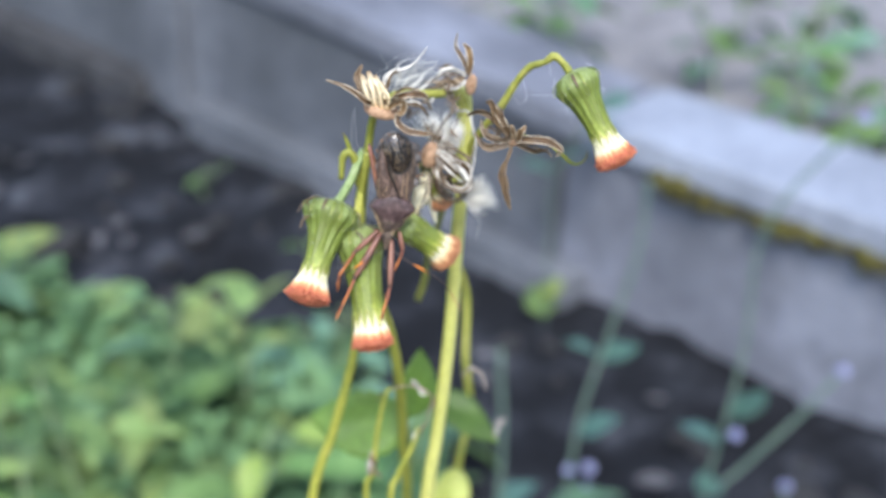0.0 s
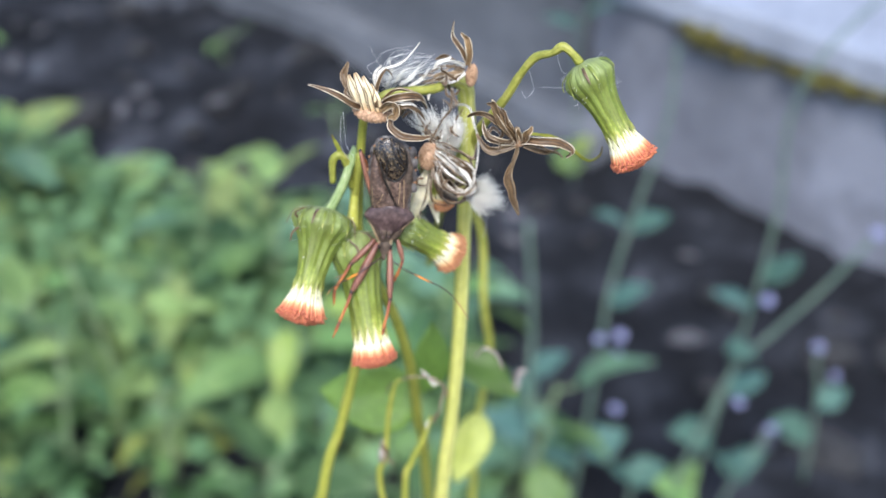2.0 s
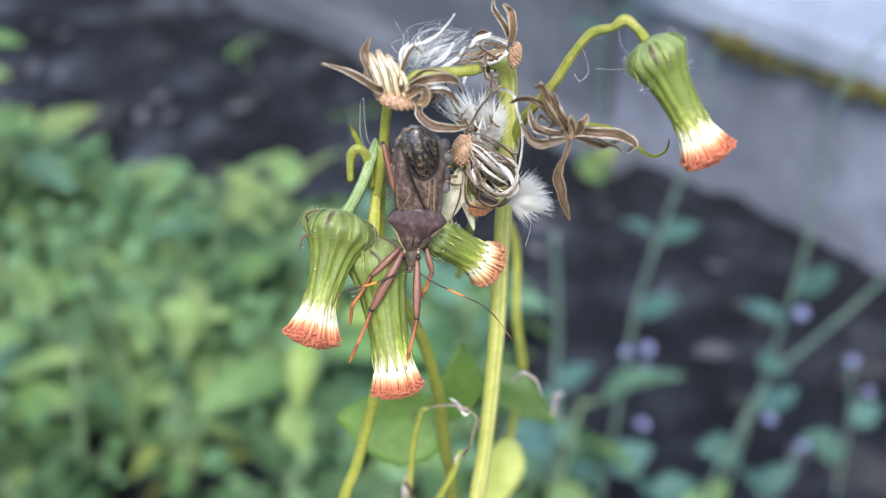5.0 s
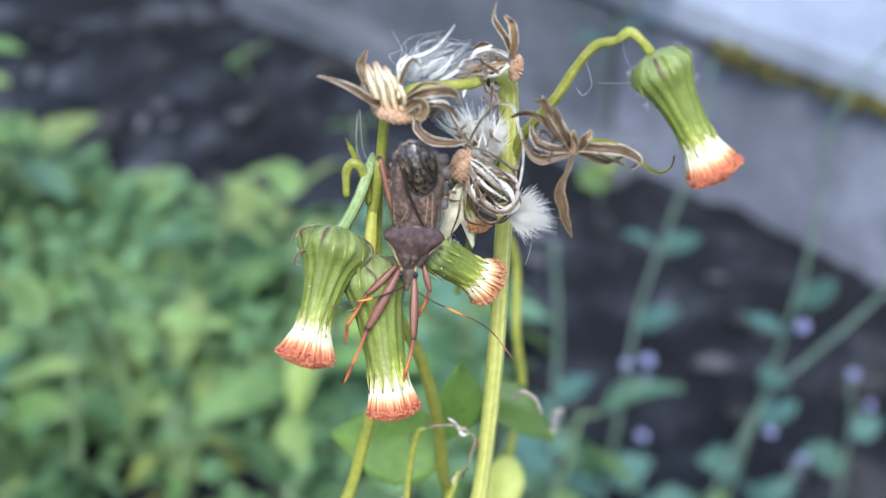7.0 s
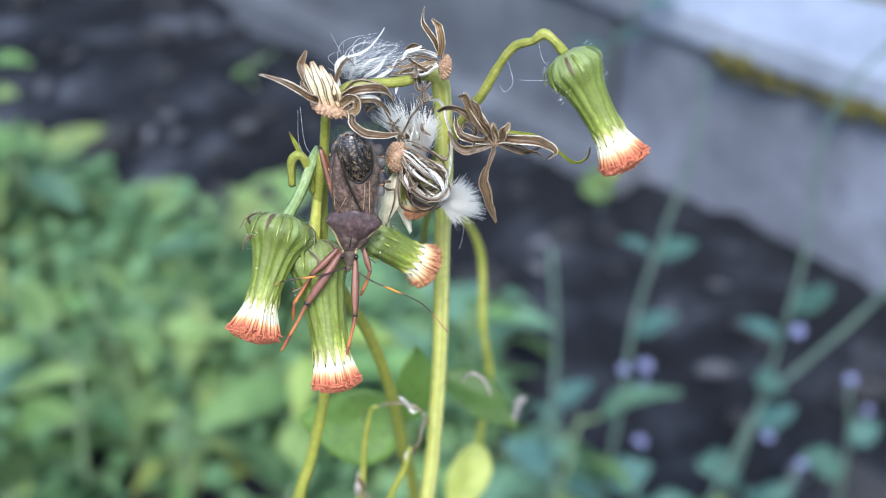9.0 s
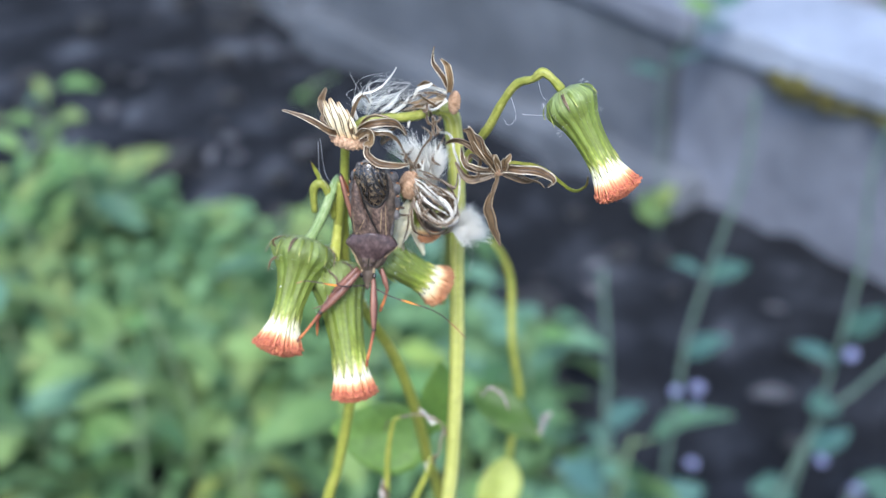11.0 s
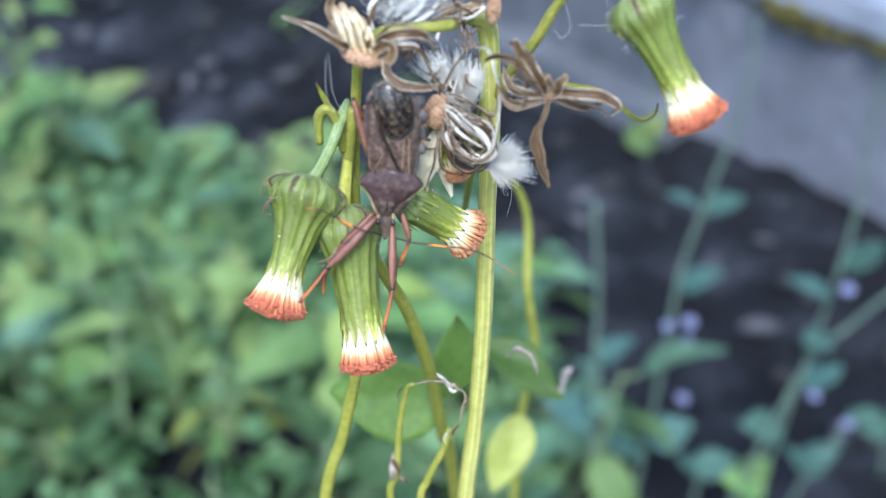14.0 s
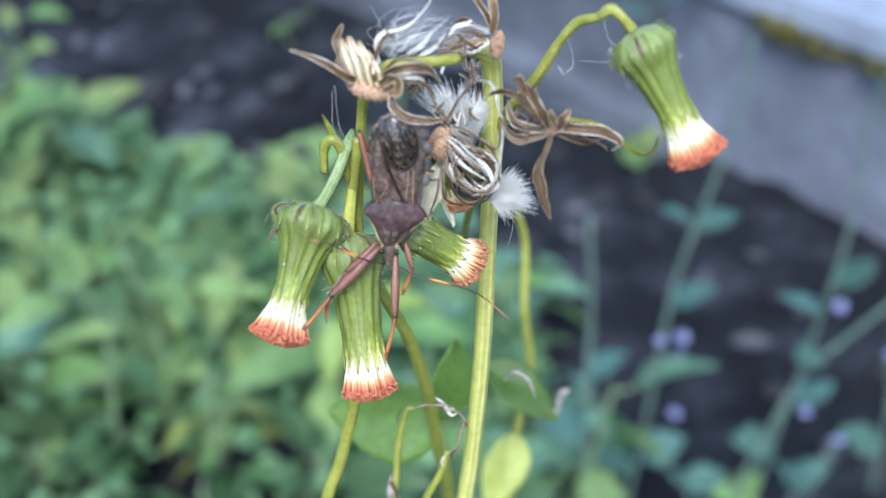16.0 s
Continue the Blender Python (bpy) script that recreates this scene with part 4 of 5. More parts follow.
R_BRACTS = [
    (0.9,"dry",[(13.8,113.0,784.1),(12.2,112.5,786.6),(10.8,112.5,788.9),(10.2,113.0,790.3)]),
    (0.72,"brown",[(13.3,112.5,784.9),(11.5,112.0,787.5),(10.3,112.0,790.2),(9.6,112.0,790.3)]),
    (0.81,"brown",[(13.5,113.0,784.6),(11.0,112.5,787.6),(8.9,113.0,788.7),(7.2,114.0,787.3)]),
    (0.81,"dry",[(13.4,113.0,783.9),(10.6,112.5,784.4),(9.4,113.0,785.3),(9.2,114.0,786.8)]),
    (0.81,"brown",[(13.4,113.0,783.5),(11.3,112.5,783.1),(9.8,113.0,783.2),(8.5,114.0,784.7)]),
    (1.0,"dry",[(14.3,113.0,784.1),(16.5,112.0,784.7),(19.0,112.0,784.2),(20.6,112.0,783.1),(20.2,112.0,782.2)]),
    (0.72,"brown",[(14.6,113.0,783.5),(17.1,113.0,782.8),(19.5,113.0,783.1)]),
    (0.45,"brown",[(13.8,113.0,783.4),(13.5,112.5,781.7),(12.6,112.0,779.5)]),
    (1.23,"brown",[(13.2,112.5,781.0),(12.5,112.0,778.8),(12.9,111.5,776.1),(14.1,111.0,773.7)]),
    (0.81,"tan",[(14.1,113.0,784.1),(13.3,112.0,786.2),(13.5,111.5,787.1)]),
    (0.81,"tan",[(14.6,113.0,784.1),(15.0,112.0,786.0),(15.5,112.0,786.9)]),
    (0.41,"white",[(6.1,122.0,784.7),(7.5,119.0,786.0),(8.5,117.0,784.7),(8.9,116.0,780.3),(8.3,116.0,776.2)]),
    (0.6,"green",[(14.0,116.0,783.2),(17.1,116.0,783.3),(20.3,116.0,782.1),(23.0,116.0,779.7),(25.1,116.0,779.6),(25.5,116.0,781.3)]),
    (0.33,"brown",[(13.2,112.8,784.2),(11.4,112.0,784.7),(10.2,112.3,785.3),(9.9,113.0,786.0)]),
    (0.37,"dry",[(13.6,112.5,785.2),(12.5,112.0,787.2),(11.8,112.0,789.2),(10.6,112.3,790.0)]),
    (0.33,"brown",[(14.8,112.5,784.0),(16.6,112.0,784.0),(18.8,112.0,783.1),(19.8,112.0,782.0)]),
]
M_BRACTS = [
    (0.42,"white",[(2.9,116.0,780.7),(4.7,114.5,779.8),(7.3,114.5,777.2),(8.5,115.0,776.3)]),
    (0.36,"dry",[(3.2,116.0,781.4),(5.3,115.0,780.9),(7.6,115.0,778.7),(7.9,115.0,776.9)]),
    (0.36,"white",[(2.9,116.0,779.6),(4.7,114.0,778.6),(7.3,115.0,776.0)]),
    (0.42,"strand",[(2.8,116.0,778.8),(3.2,114.5,776.8),(4.2,115.0,773.8),(6.1,115.0,773.3),(7.8,116.0,774.3)]),
    (0.36,"strand",[(2.6,116.0,778.1),(2.4,115.0,775.7),(2.9,115.5,773.1),(5.0,116.0,772.0)]),
    (0.42,"strand",[(4.1,117.0,781.2),(6.3,116.0,780.7),(8.2,116.0,779.6),(8.6,117.0,781.3)]),
    (2.0,"strand",[(3.2,117.0,777.1),(5.1,115.5,776.5),(7.1,116.0,773.7)]),
    (1.8,"strand",[(3.5,117.5,779.4),(5.7,116.5,778.5),(7.8,117.0,776.0)]),
    (1.6,"strand",[(3.0,117.5,775.3),(4.2,116.5,773.6),(6.2,117.0,772.1)]),
    (0.42,"dry",[(2.6,118.0,781.5),(4.1,118.0,784.5),(5.1,118.0,786.3),(4.0,118.0,787.6)]),
    (2.3,"cream",[(2.0,118.0,776.5),(1.4,117.0,775.1),(0.8,116.5,772.8),(-0.2,117.0,769.3)]),
    (2.0,"cream",[(2.7,119.0,775.5),(2.3,118.5,772.5),(2.5,118.0,770.3),(3.4,118.0,767.6)]),
    (2.2,"cream",[(1.2, 117.6, 775.2),(0.8, 117.3, 772.3),(1.0, 117.0, 768.8)]),
    (0.26,"strand",[(2.2,117.0,776.7),(1.9,115.8,775.2),(1.5,115.8,772.8),(0.8,116.0,770.4)]),
    (0.36,"strand",[(3.5,115.0,780.2),(5.7,114.0,778.6),(7.7,115.0,775.6)]),
    (0.42,"strand",[(3.9,116.0,776.6),(4.2,115.0,775.4),(5.8,115.0,774.8)]),
    (0.31,"strand",[(2.9,115.5,780.6),(4.1,114.0,779.0),(6.3,114.3,776.9)]),
    (0.36,"strand",[(6.3,117.0,771.7),(7.5,117.0,772.5),(8.4,117.0,775.2),(7.7,117.5,777.9)]),
    (0.31,"dry",[(3.2,117.0,781.5),(1.9,118.0,783.1),(0.7,119.0,784.7),(0.4,119.0,785.4)]),
    (0.26,"strand",[(4.8,118.0,781.2),(6.0,119.0,784.0),(6.9,119.0,785.8)]),
    (0.23,"strand",[(2.7,115.5,779.9),(4.1,114.0,777.5),(3.9,114.5,774.5),(4.9,115.0,772.8)]),
    (0.21,"strand",[(5.3,115.0,780.2),(7.2,114.5,778.3),(7.7,115.0,775.0),(6.2,115.5,772.5)]),
    (0.23,"white",[(3.0,115.5,781.3),(5.0,114.0,780.8),(6.9,114.0,778.2),(8.1,115.0,776.5)]),
    (0.21,"dry",[(2.4,115.0,778.0),(3.8,114.0,776.4),(6.4,114.5,774.7),(8.1,115.5,775.4)]),
    (0.26,"strand",[(3.4,116.5,782.0),(5.9,115.5,781.7),(8.0,115.5,779.1),(8.3,115.5,776.2)]),
    (0.21,"strand",[(7.6,116.0,780.3),(8.2,115.5,778.0),(7.8,115.3,776.7),(6.0,115.0,777.2)]),
]

R_BRACTS = [(w * 1.2 if k in ("brown", "dry", "tan") else w, k, p) for w, k, p in R_BRACTS]
A_BRACTS = [(w * 1.2, k, p) for w, k, p in A_BRACTS]


def shrivel(points, seed):
    """A dry bract's line, bent unevenly."""
    rnd = random.Random(seed + len(points) * 31)
    line = glide(mms(points), 2)
    return [p + Vector([rnd.gauss(0, 0.00007) for _ in range(3)]) if 0 < i < len(line) - 1 else p for i, p in enumerate(line)]


def seed_head(label, at, size, tilt, bracts):
    """A withered seed head: a pitted receptacle with dry curled bracts."""
    bm = blob(begin(), mm(*at), [s / 1000 for s in size], 18, 12, Euler(tilt).to_matrix().to_4x4(), 0.12)
    head = part("seed_head", bm, M["receptacle"], fireweed, label)
    bm = begin()
    turn = Euler(tilt).to_matrix()
    for k in range(120):
        z = 1 - 2 * (k + 0.5) / 120
        q = Vector((math.sqrt(1 - z * z) * math.cos(k * 2.39996), math.sqrt(1 - z * z) * math.sin(k * 2.39996), z))
        blob(bm, mm(*at) + turn @ Vector([q[i] * size[i] * 0.00099 for i in range(3)]), (0.00015,) * 3, 6, 5)
    tagged(part("seed_scar", bm, M["receptacle"], head, "rows of small seed scars"), kind="stuff")
    for k, (w, kind, pts) in enumerate(bracts):
        names = {"green": "yellow-green dry bract", "white": "whitish dry bract", "cream": "papery cream bract", "pale": "straw-coloured dry bract", "dry": "brown bract with pale edges"}
        line = shrivel(pts, k)
        shape = dict(steps=8, tip=0.3, root_w=0.8 if kind == "pale" else 0.35 if w > 1.4 else 0.7, fold=0.25 if kind == "pale" else 0.95 if w > 0.8 else 0.6 + 0.4 * (k % 2), twist=(k % 3 - 1) * (0.15 if kind == "pale" else 1.2))
        part("bract", blade(begin(), line, w * 0.95 / 1000, 0.00012, wave=0.3, **shape), M[kind], head, names.get(kind, ""))
        if w > 0.55 and kind in ("dry", "brown", "tan"):
            bm = begin()
            for side in (1, -1):
                margin(bm, line, w * 0.95 / 1000, 0.00004 if kind == "brown" else 0.000055, side, **shape)
            part("bract_margin", bm, M["rim_pale" if kind != "brown" else "tan"], head, "pale rolled rims of a dry bract")
    return head


def fireweed_parts():
    stem("main_stem", [(9, 142, -20), (4, 136, 250), (-1, 130, 520), (1.5, 127.5, 660), (4.3, 127, 705.5), (5.8, 127, 721.4), (7, 127, 740.6), (7.5, 127, 760.5), (7.9, 127, 773), (7.7, 126.8, 781.5), (7.2, 126, 785.6), (5.4, 124.5, 787.2)],
         (3.2, 2.8, 2.2, 1.6, 1.2, 1.1, 1.08, 1.05, 1.05, 1.12, 1.15, 0.9), "stem", 32, 8, 8, label="ribbed pale green main stem")
    stem("top_stem", [(5.6, 124.6, 787.1), (3.2, 120.0, 788.2), (-0.3, 118.2, 788.8), (-3.4, 117.6, 788.7), (-5.0, 117.2, 787.6)], (0.75, 0.6, 0.58, 0.54, 0.4), "yellow_stalk", 24, 8, rough=0.10)
    stem("flower_stalk", [(8.2, 127.6, 773.5), (9.3, 125.6, 778.2), (10.7, 123.0, 782), (12.7, 121, 786.1), (14.5, 120.3, 790.0), (16.3, 119.5, 792.9), (18.3, 118, 794.3), (19.5, 117.5, 795.4), (20.7, 117.2, 794.7), (21.9, 117, 793.3)], (0.75, 0.66, 0.6, 0.58, 0.5, 0.56, 0.44, 0.62, 0.44, 0.6), "yellow_stalk", 24, 8, rough=0.14)
    stem("flower_stalk", [(-8.2, 121.9, 778.0), (-8.3, 119.2, 778.2), (-9.5, 116.6, 775.6), (-11.0, 115.4, 773), (-12.0, 115, 771.6)], (0.3, 0.62, 0.66, 0.66, 0.9), "downy_stalk", 20, 7, rough=0.08, label="downy pale green stalk")
    stem("flower_stalk", [(-8.2, 121.9, 777), (-8.2, 119.4, 773), (-8.4, 118.0, 770.5), (-8.5, 116.3, 769.4), (-8.5, 115.5, 768.0)], (0.3, 0.6, 0.66, 0.76, 0.7), "stalk", 20, 7, rough=0.08)
    stem("flower_stalk", [(7.4, 126.0, 772), (3, 121, 771), (-0.6, 118.5, 769.5), (-2.1, 116.6, 768.7)], (0.6, 0.6, 0.6, 0.6))
    stem("bent_stub", [(-8.6, 118.5, 773.5), (-9.0, 118.2, 777.5), (-9.9, 118, 779.2), (-10.9, 118, 778.2), (-11.1, 118, 774.8)], (0.4, 0.55, 0.6, 0.55, 0.4), "yellow_stalk", 16, 6, rough=0.12)
    stem("bent_stub", [(-8.9, 119.5, 766), (-8.3, 119.2, 771), (-7.7, 118.6, 775), (-7.2, 118.6, 779)], (0.5, 0.7, 0.65, 0.55), "yellow_stalk", 16, 6, rough=0.12)
    part("spike_bract", blade(begin(), mms([(-9.6, 118, 779), (-10.1, 118, 780.5), (-10.9, 118, 782.5)]), 0.0006, 0.00015, 5, tip=0.1), M["green"], fireweed)
    stem("side_stem", [(-22, 145, 0), (-26, 136, 400), (-22, 128, 660), (-16.8, 126, 705.9), (-12.9, 125.4, 721.7), (-9.2, 124, 739.5), (-8.7, 122.4, 750), (-8.0, 122, 768), (-6.9, 121.5, 781), (-6.0, 119.5, 785.5)], (2.2, 1.8, 1.2, 0.95, 0.85, 0.8, 0.75, 0.62, 0.6, 0.6), label="slender yellow-green side stem")
    stem("side_stem", [(2.5, 170, 640), (0.9, 152, 690), (0.1, 147, 700), (-0.6, 141, 715), (-1.6, 135.5, 728), (-3.4, 130, 741), (-6.5, 123.5, 755), (-8.0, 120.5, 765), (-8.3, 121.8, 776)], (1.1, 1.05, 1.0, 0.98, 0.95, 0.85, 0.75, 0.65, 0.3), label="slender yellow-green side stem")
    stem("side_stem", [(-1, 128, 660), (-6.7, 127.4, 703), (-5.7, 127, 712.1), (-4.9, 127, 722), (-3.6, 127, 729), (-2.5, 127, 730)], (0.7, 0.55, 0.5, 0.45, 0.35, 0.25))
    stem("withered_sprig", [(-2.6, 127, 730), (-0.5, 127, 730.6), (2.0, 126.8, 730.6), (4.5, 126.6, 728.7), (4.0, 126.4, 725.8), (3.7, 126, 723)], (0.12, 0.14, 0.30, 0.14, 0.2, 0.12), "strand", 8, rough=0.5)
    stem("withered_sprig", [(0.6, 126.8, 732.2), (1.5, 126.8, 731.3), (2.3, 126.7, 730.2), (3.2, 126.7, 730.4)], (0.10, 0.26, 0.36, 0.12), "wither", 8, rough=0.9)
    stem("withered_bud", [(-6.4, 126.8, 711), (-6.2, 126.7, 714), (-6.1, 126.7, 716.5)], (0.35, 0.55, 0.12), "wither", 8, rough=0.9)
    stem("side_stem", [(-3, 128, 660), (-2.5, 126.8, 703), (-1.2, 126.6, 711), (1.2, 126.5, 717.5), (2.2, 126.4, 722)], (0.8, 0.6, 0.55, 0.5, 0.3))
    stem("side_stem", [(-2, 150, 8), (6, 190, 300), (13, 196, 610), (14.5, 194, 657), (17.2, 199.5, 672), (15.4, 199.5, 688.6), (15.2, 204, 702), (13.6, 203, 710), (11.2, 200, 716.5)], (2.0, 1.5, 1.0, 0.85, 0.9, 0.85, 0.8, 0.7, 0.5), label="slender side stem behind the main stem")
    stem("broken_stub", [(2.4, 165.0, 725.7), (3.5, 163.0, 731.4), (3.9, 159.0, 738.4), (7.2, 127.2, 776.0)], (0.62, 0.6, 0.55, 0.5), "yellow_stalk", 12, rough=0.1, label="short broken yellow-green stub")
    stem("withered_bud", [(21.4, 174, 684.5), (22.6, 181, 682.6), (24.2, 182, 683.2)], (0.4, 0.9, 0.3), "wither", 8, rough=0.8)
    stem("withered_curl", [(10.4, 139.1, 724.5), (11.4, 138, 726.9), (12.4, 137.3, 727.6), (14.0, 137.1, 726.2), (15.0, 137, 723.1)], (0.15, 0.24, 0.3, 0.28, 0.15), "wither", 8, rough=0.8)
    # shrivelled shreds on the twigs between the stems
    for pts, w, kind in (([(2.0, 126.7, 730.6), (2.8, 126.4, 729.3), (3.6, 126.4, 729.6)], 0.5, "white"), ([(2.3, 126.7, 730.4), (1.7, 126.4, 731.6), (0.9, 126.5, 732.3)], 0.4, "white"), ([(4.4, 126.6, 728.6), (4.9, 126.3, 727.2), (4.2, 126.3, 726.2)], 0.45, "dry"),
                         ([(3.6, 126.1, 723.2), (2.7, 125.9, 722.0), (3.0, 125.9, 720.6)], 0.6, "dry"), ([(2.2, 126.3, 721.6), (1.4, 126.0, 720.6), (1.7, 126.0, 719.2)], 0.4, "white"), ([(-6.2, 126.4, 715.6), (-5.4, 126.0, 713.6), (-5.9, 125.9, 711.6)], 0.7, "brown"),
                         ([(-5.5, 126.6, 712.0), (-4.6, 126.2, 711.4), (-4.3, 126.2, 710.2)], 0.6, "brown"), ([(-4.2, 126.9, 729.6), (-4.9, 126.6, 728.4), (-4.8, 126.6, 726.8)], 0.3, "brown")):
        part("shred", blade(begin(), mms(pts), w / 1000, 0.0001, 7, tip=0.2, twist=1.6, wave=0.5), M[kind], fireweed, "shrivelled brown and whitish shred")
    # leaves of the plant itself
    for base, tip, up, width, mk, curl, label in (
            ((0.5, 148, 705.5), (-19.0, 150, 706.5), (0, -0.8, 0.55), 13.5, "leaf", 0.08, "rounded soft green leaf"), ((1.3, 146, 710), (3.3, 147, 724.5), (0.5, -0.8, 0.2), 9, "leaf", 0.1, "upright small green leaf"),
            ((7.5, 181, 690.5), (22.0, 172.5, 685.0), (0.1, -0.45, 0.9), 9, "leaf_dark", 0.15, "small toothed green leaf"), ((14.4, 192.3, 659.7), (9.0, 181.5, 647.2), (0.3, -0.85, 0.4), 10.5, "leaf_yellow", 0.1, "yellowing hanging leaf")):
        a, c = mm(*base), mm(*tip)
        y = (c - a).normalized()
        z = Vector(up)
        z = (z - y * z.dot(y)).normalized()
        bm = leaf_bm((c - a).length, width / 1000, teeth=8, curl=curl, fold=0.2, nx=10, ny=20, thick=0.0003, seed=int(width), depth=0.04)
        bmesh.ops.transform(bm, matrix=Matrix.Translation(a) @ Matrix((y.cross(z), y, z)).transposed().to_4x4(), verts=bm.verts)
        part("leaf", bm, M[mk], fireweed, label)
    # flower heads
    flower_head((22.0, 117.0, 793.3), (29.4, 111.0, 781.6), 3.3, 1.92, 2.9, 1, cup_share=0.80)
    flower_head((-11.9, 115.0, 772.4), (-15.7, 105.0, 760.8), 4.2, 2.0, 3.1, 2, cup_share=0.81, bracts=15)
    flower_head((-8.5, 115.5, 768.2), (-5.7, 104.9, 752.8), 3.7, 2.35, 2.95, 3, cup_share=0.86)
    flower_head((-2.1, 116.6, 768.7), (5.9, 118.4, 761.7), 2.5, 2.15, 2.85, 4, "floret_old", "green flower head turned sideways", 0.76)
    flower_head((1.5, 119.5, 778.0), (4.6, 118.6, 770.2), 1.4, 1.3, 1.5, 5, "floret_old", "half-hidden withered flower head", 0.75, 3)
    # withered seed heads
    seed_head("withered seed head with straw-coloured upright bracts", (-5.2, 116.2, 786.9), (2.6, 1.7, 1.05), (0.3, 0.22, 0.0), A_BRACTS)
    seed_head("withered seed head with two upright bracts", (8.1, 122.5, 788.8), (0.75, 0.9, 1.6), (0.0, 0.1, 0.0), T_BRACTS)
    seed_head("star-shaped withered seed head with curled bracts", (13.9, 113.6, 783.9), (1.0, 0.8, 0.9), (0.0, 0.3, 0.0), R_BRACTS)
    seed_head("bundled withered seed head", (2.2, 116.6, 779.7), (1.35, 1.2, 2.05), (0.0, 0.15, 0.0), M_BRACTS)
    rnd = random.Random(21)
    for centre, spread, n, reach in (((-1.5, 117, 786.5), 1.6, 9, 2.6), ((4.5, 116.5, 777), 1.7, 16, 2.6), ((5.0, 121, 788.5), 1.6, 12, 2.2), ((11.5, 113.5, 784.5), 1.5, 9, 2.4), ((3.0, 118, 783), 1.8, 9, 2.6)):
        bm = begin()
        for _ in range(n):
            a = Vector(centre) + Vector([rnd.gauss(0, spread * 0.6) for _ in range(3)])
            d = Vector([rnd.gauss(0, 1) for _ in range(3)]).normalized() * reach * rnd.uniform(0.5, 1)
            c = Vector([rnd.gauss(0, 0.7) for _ in range(3)])
            blade(bm, mms([a, a + d * 0.5 + c, a + d + c * 0.4]), 0.0004 * rnd.uniform(0.6, 1.4), 0.0001, 6, tip=0.2, twist=rnd.uniform(-2, 2), wave=0.4)
        part("dry_scrap", bm, M[rnd.choice(("dry", "dry", "brown"))], fireweed, "shrivelled bract scraps")
    # the cage of thin dry strands
    rnd = random.Random(14)
    c = Vector((6.0, 115.6, 777.2))
    for k in range(22):
        u = Vector((0.72, rnd.uniform(-0.5, 0.5), -0.69)).normalized()
        v = u.cross(Vector((rnd.gauss(0, 0.3), 1, rnd.gauss(0, 0.3)))).normalized() * (1 if k % 3 else -1)
        r, q = rnd.uniform(2.0, 3.3), rnd.uniform(1.6, 2.7)
        out = Vector((0, -1, 0)) * rnd.uniform(-0.6, 1.2)
        end = rnd.uniform(3.6, 5.0)
        pts = [c - u * 2.8 + Vector([rnd.gauss(0, 0.25) for _ in range(3)])] + [c + u * (-math.cos(w) * r) + v * (math.sin(w) * q) + out * math.sin(w / 2) for w in np.linspace(0.7, end, 5)]
        kind = "white" if k % 4 == 0 else "strand"
        part("dry_strand", blade(begin(), mms(pts), rnd.uniform(0.00022, 0.00042) * (1.35 if kind == "white" else 1.0), 0.0001, 6, tip=0.3, twist=rnd.uniform(-1.5, 1.5), wave=0.4), M[kind], fireweed, "whitish dry strand" if kind == "white" else "curled brown dry strand")
    # silky tufts
    bm = hairs(begin(), (7.6, 117.5, 772.6), [(11.3, 117.5, 773.6), (10.8, 117, 771.6), (10.2, 117, 775.2), (9.6, 116.5, 771), (11.0, 116.5, 772.5), (12.0, 116.6, 772.2)], 1150, 1, r=0.000028, spread=0.6, bow=0.35)
    part("pappus", bm, M["pappus"], fireweed, "tuft of silky white hairs")
    bm = hairs(begin(), (4.4, 119.5, 779.0), [(0.6, 119.5, 784.5), (2.2, 119, 785), (4.5, 118.5, 785), (6.2, 119.5, 783.5), (5.8, 119.5, 781.5)], 620, 2, r=0.000024, spread=0.7, bow=0.6)
    hairs(bm, (5.0, 119, 778.5), [(6.4, 118.5, 783), (6.0, 118.0, 782)], 420, 3, r=0.000028, spread=0.45, bow=0.4)
    part("pappus", bm, M["pappus"], fireweed, "tuft of silky white hairs")
    rnd = random.Random(8)
    bm = begin()
    for _ in range(26):
        o = Vector([rnd.gauss(0, 0.5) for _ in range(3)])
        e = Vector((rnd.uniform(0.8, 6.6), 118.6, rnd.uniform(783.5, 785.5)))
        s0 = Vector((4.6, 119.4, 778.8)) + o * 0.6
        blade(bm, mms([s0, (s0 + e) / 2 + o, e]), 0.00022, 0.00006, 5, tip=0.2, twist=rnd.uniform(-1, 1), wave=0.4)
    part("pappus", bm, M["pappus"], fireweed, "clumped silky white hairs")
    bm = hairs(begin(), (-3.5, 121, 788), [(-4.5, 122, 791.0), (-3, 122, 791.5), (0.5, 122.5, 790.5), (2.2, 122.5, 790.5), (3.5, 123, 789), (-1.2, 122, 791.5)], 34, 5, r=0.000018, spread=0.9, bow=2.0)
    hairs(bm, (-4.2, 118.5, 790.5), [(0.5, 119, 793.5), (4.5, 120, 791.5), (2.5, 119, 793.2)], 60, 8, r=0.000016, spread=0.5, bow=2.2)
    part("pappus", bm, M["pappus"], fireweed, "wispy silky white hairs")
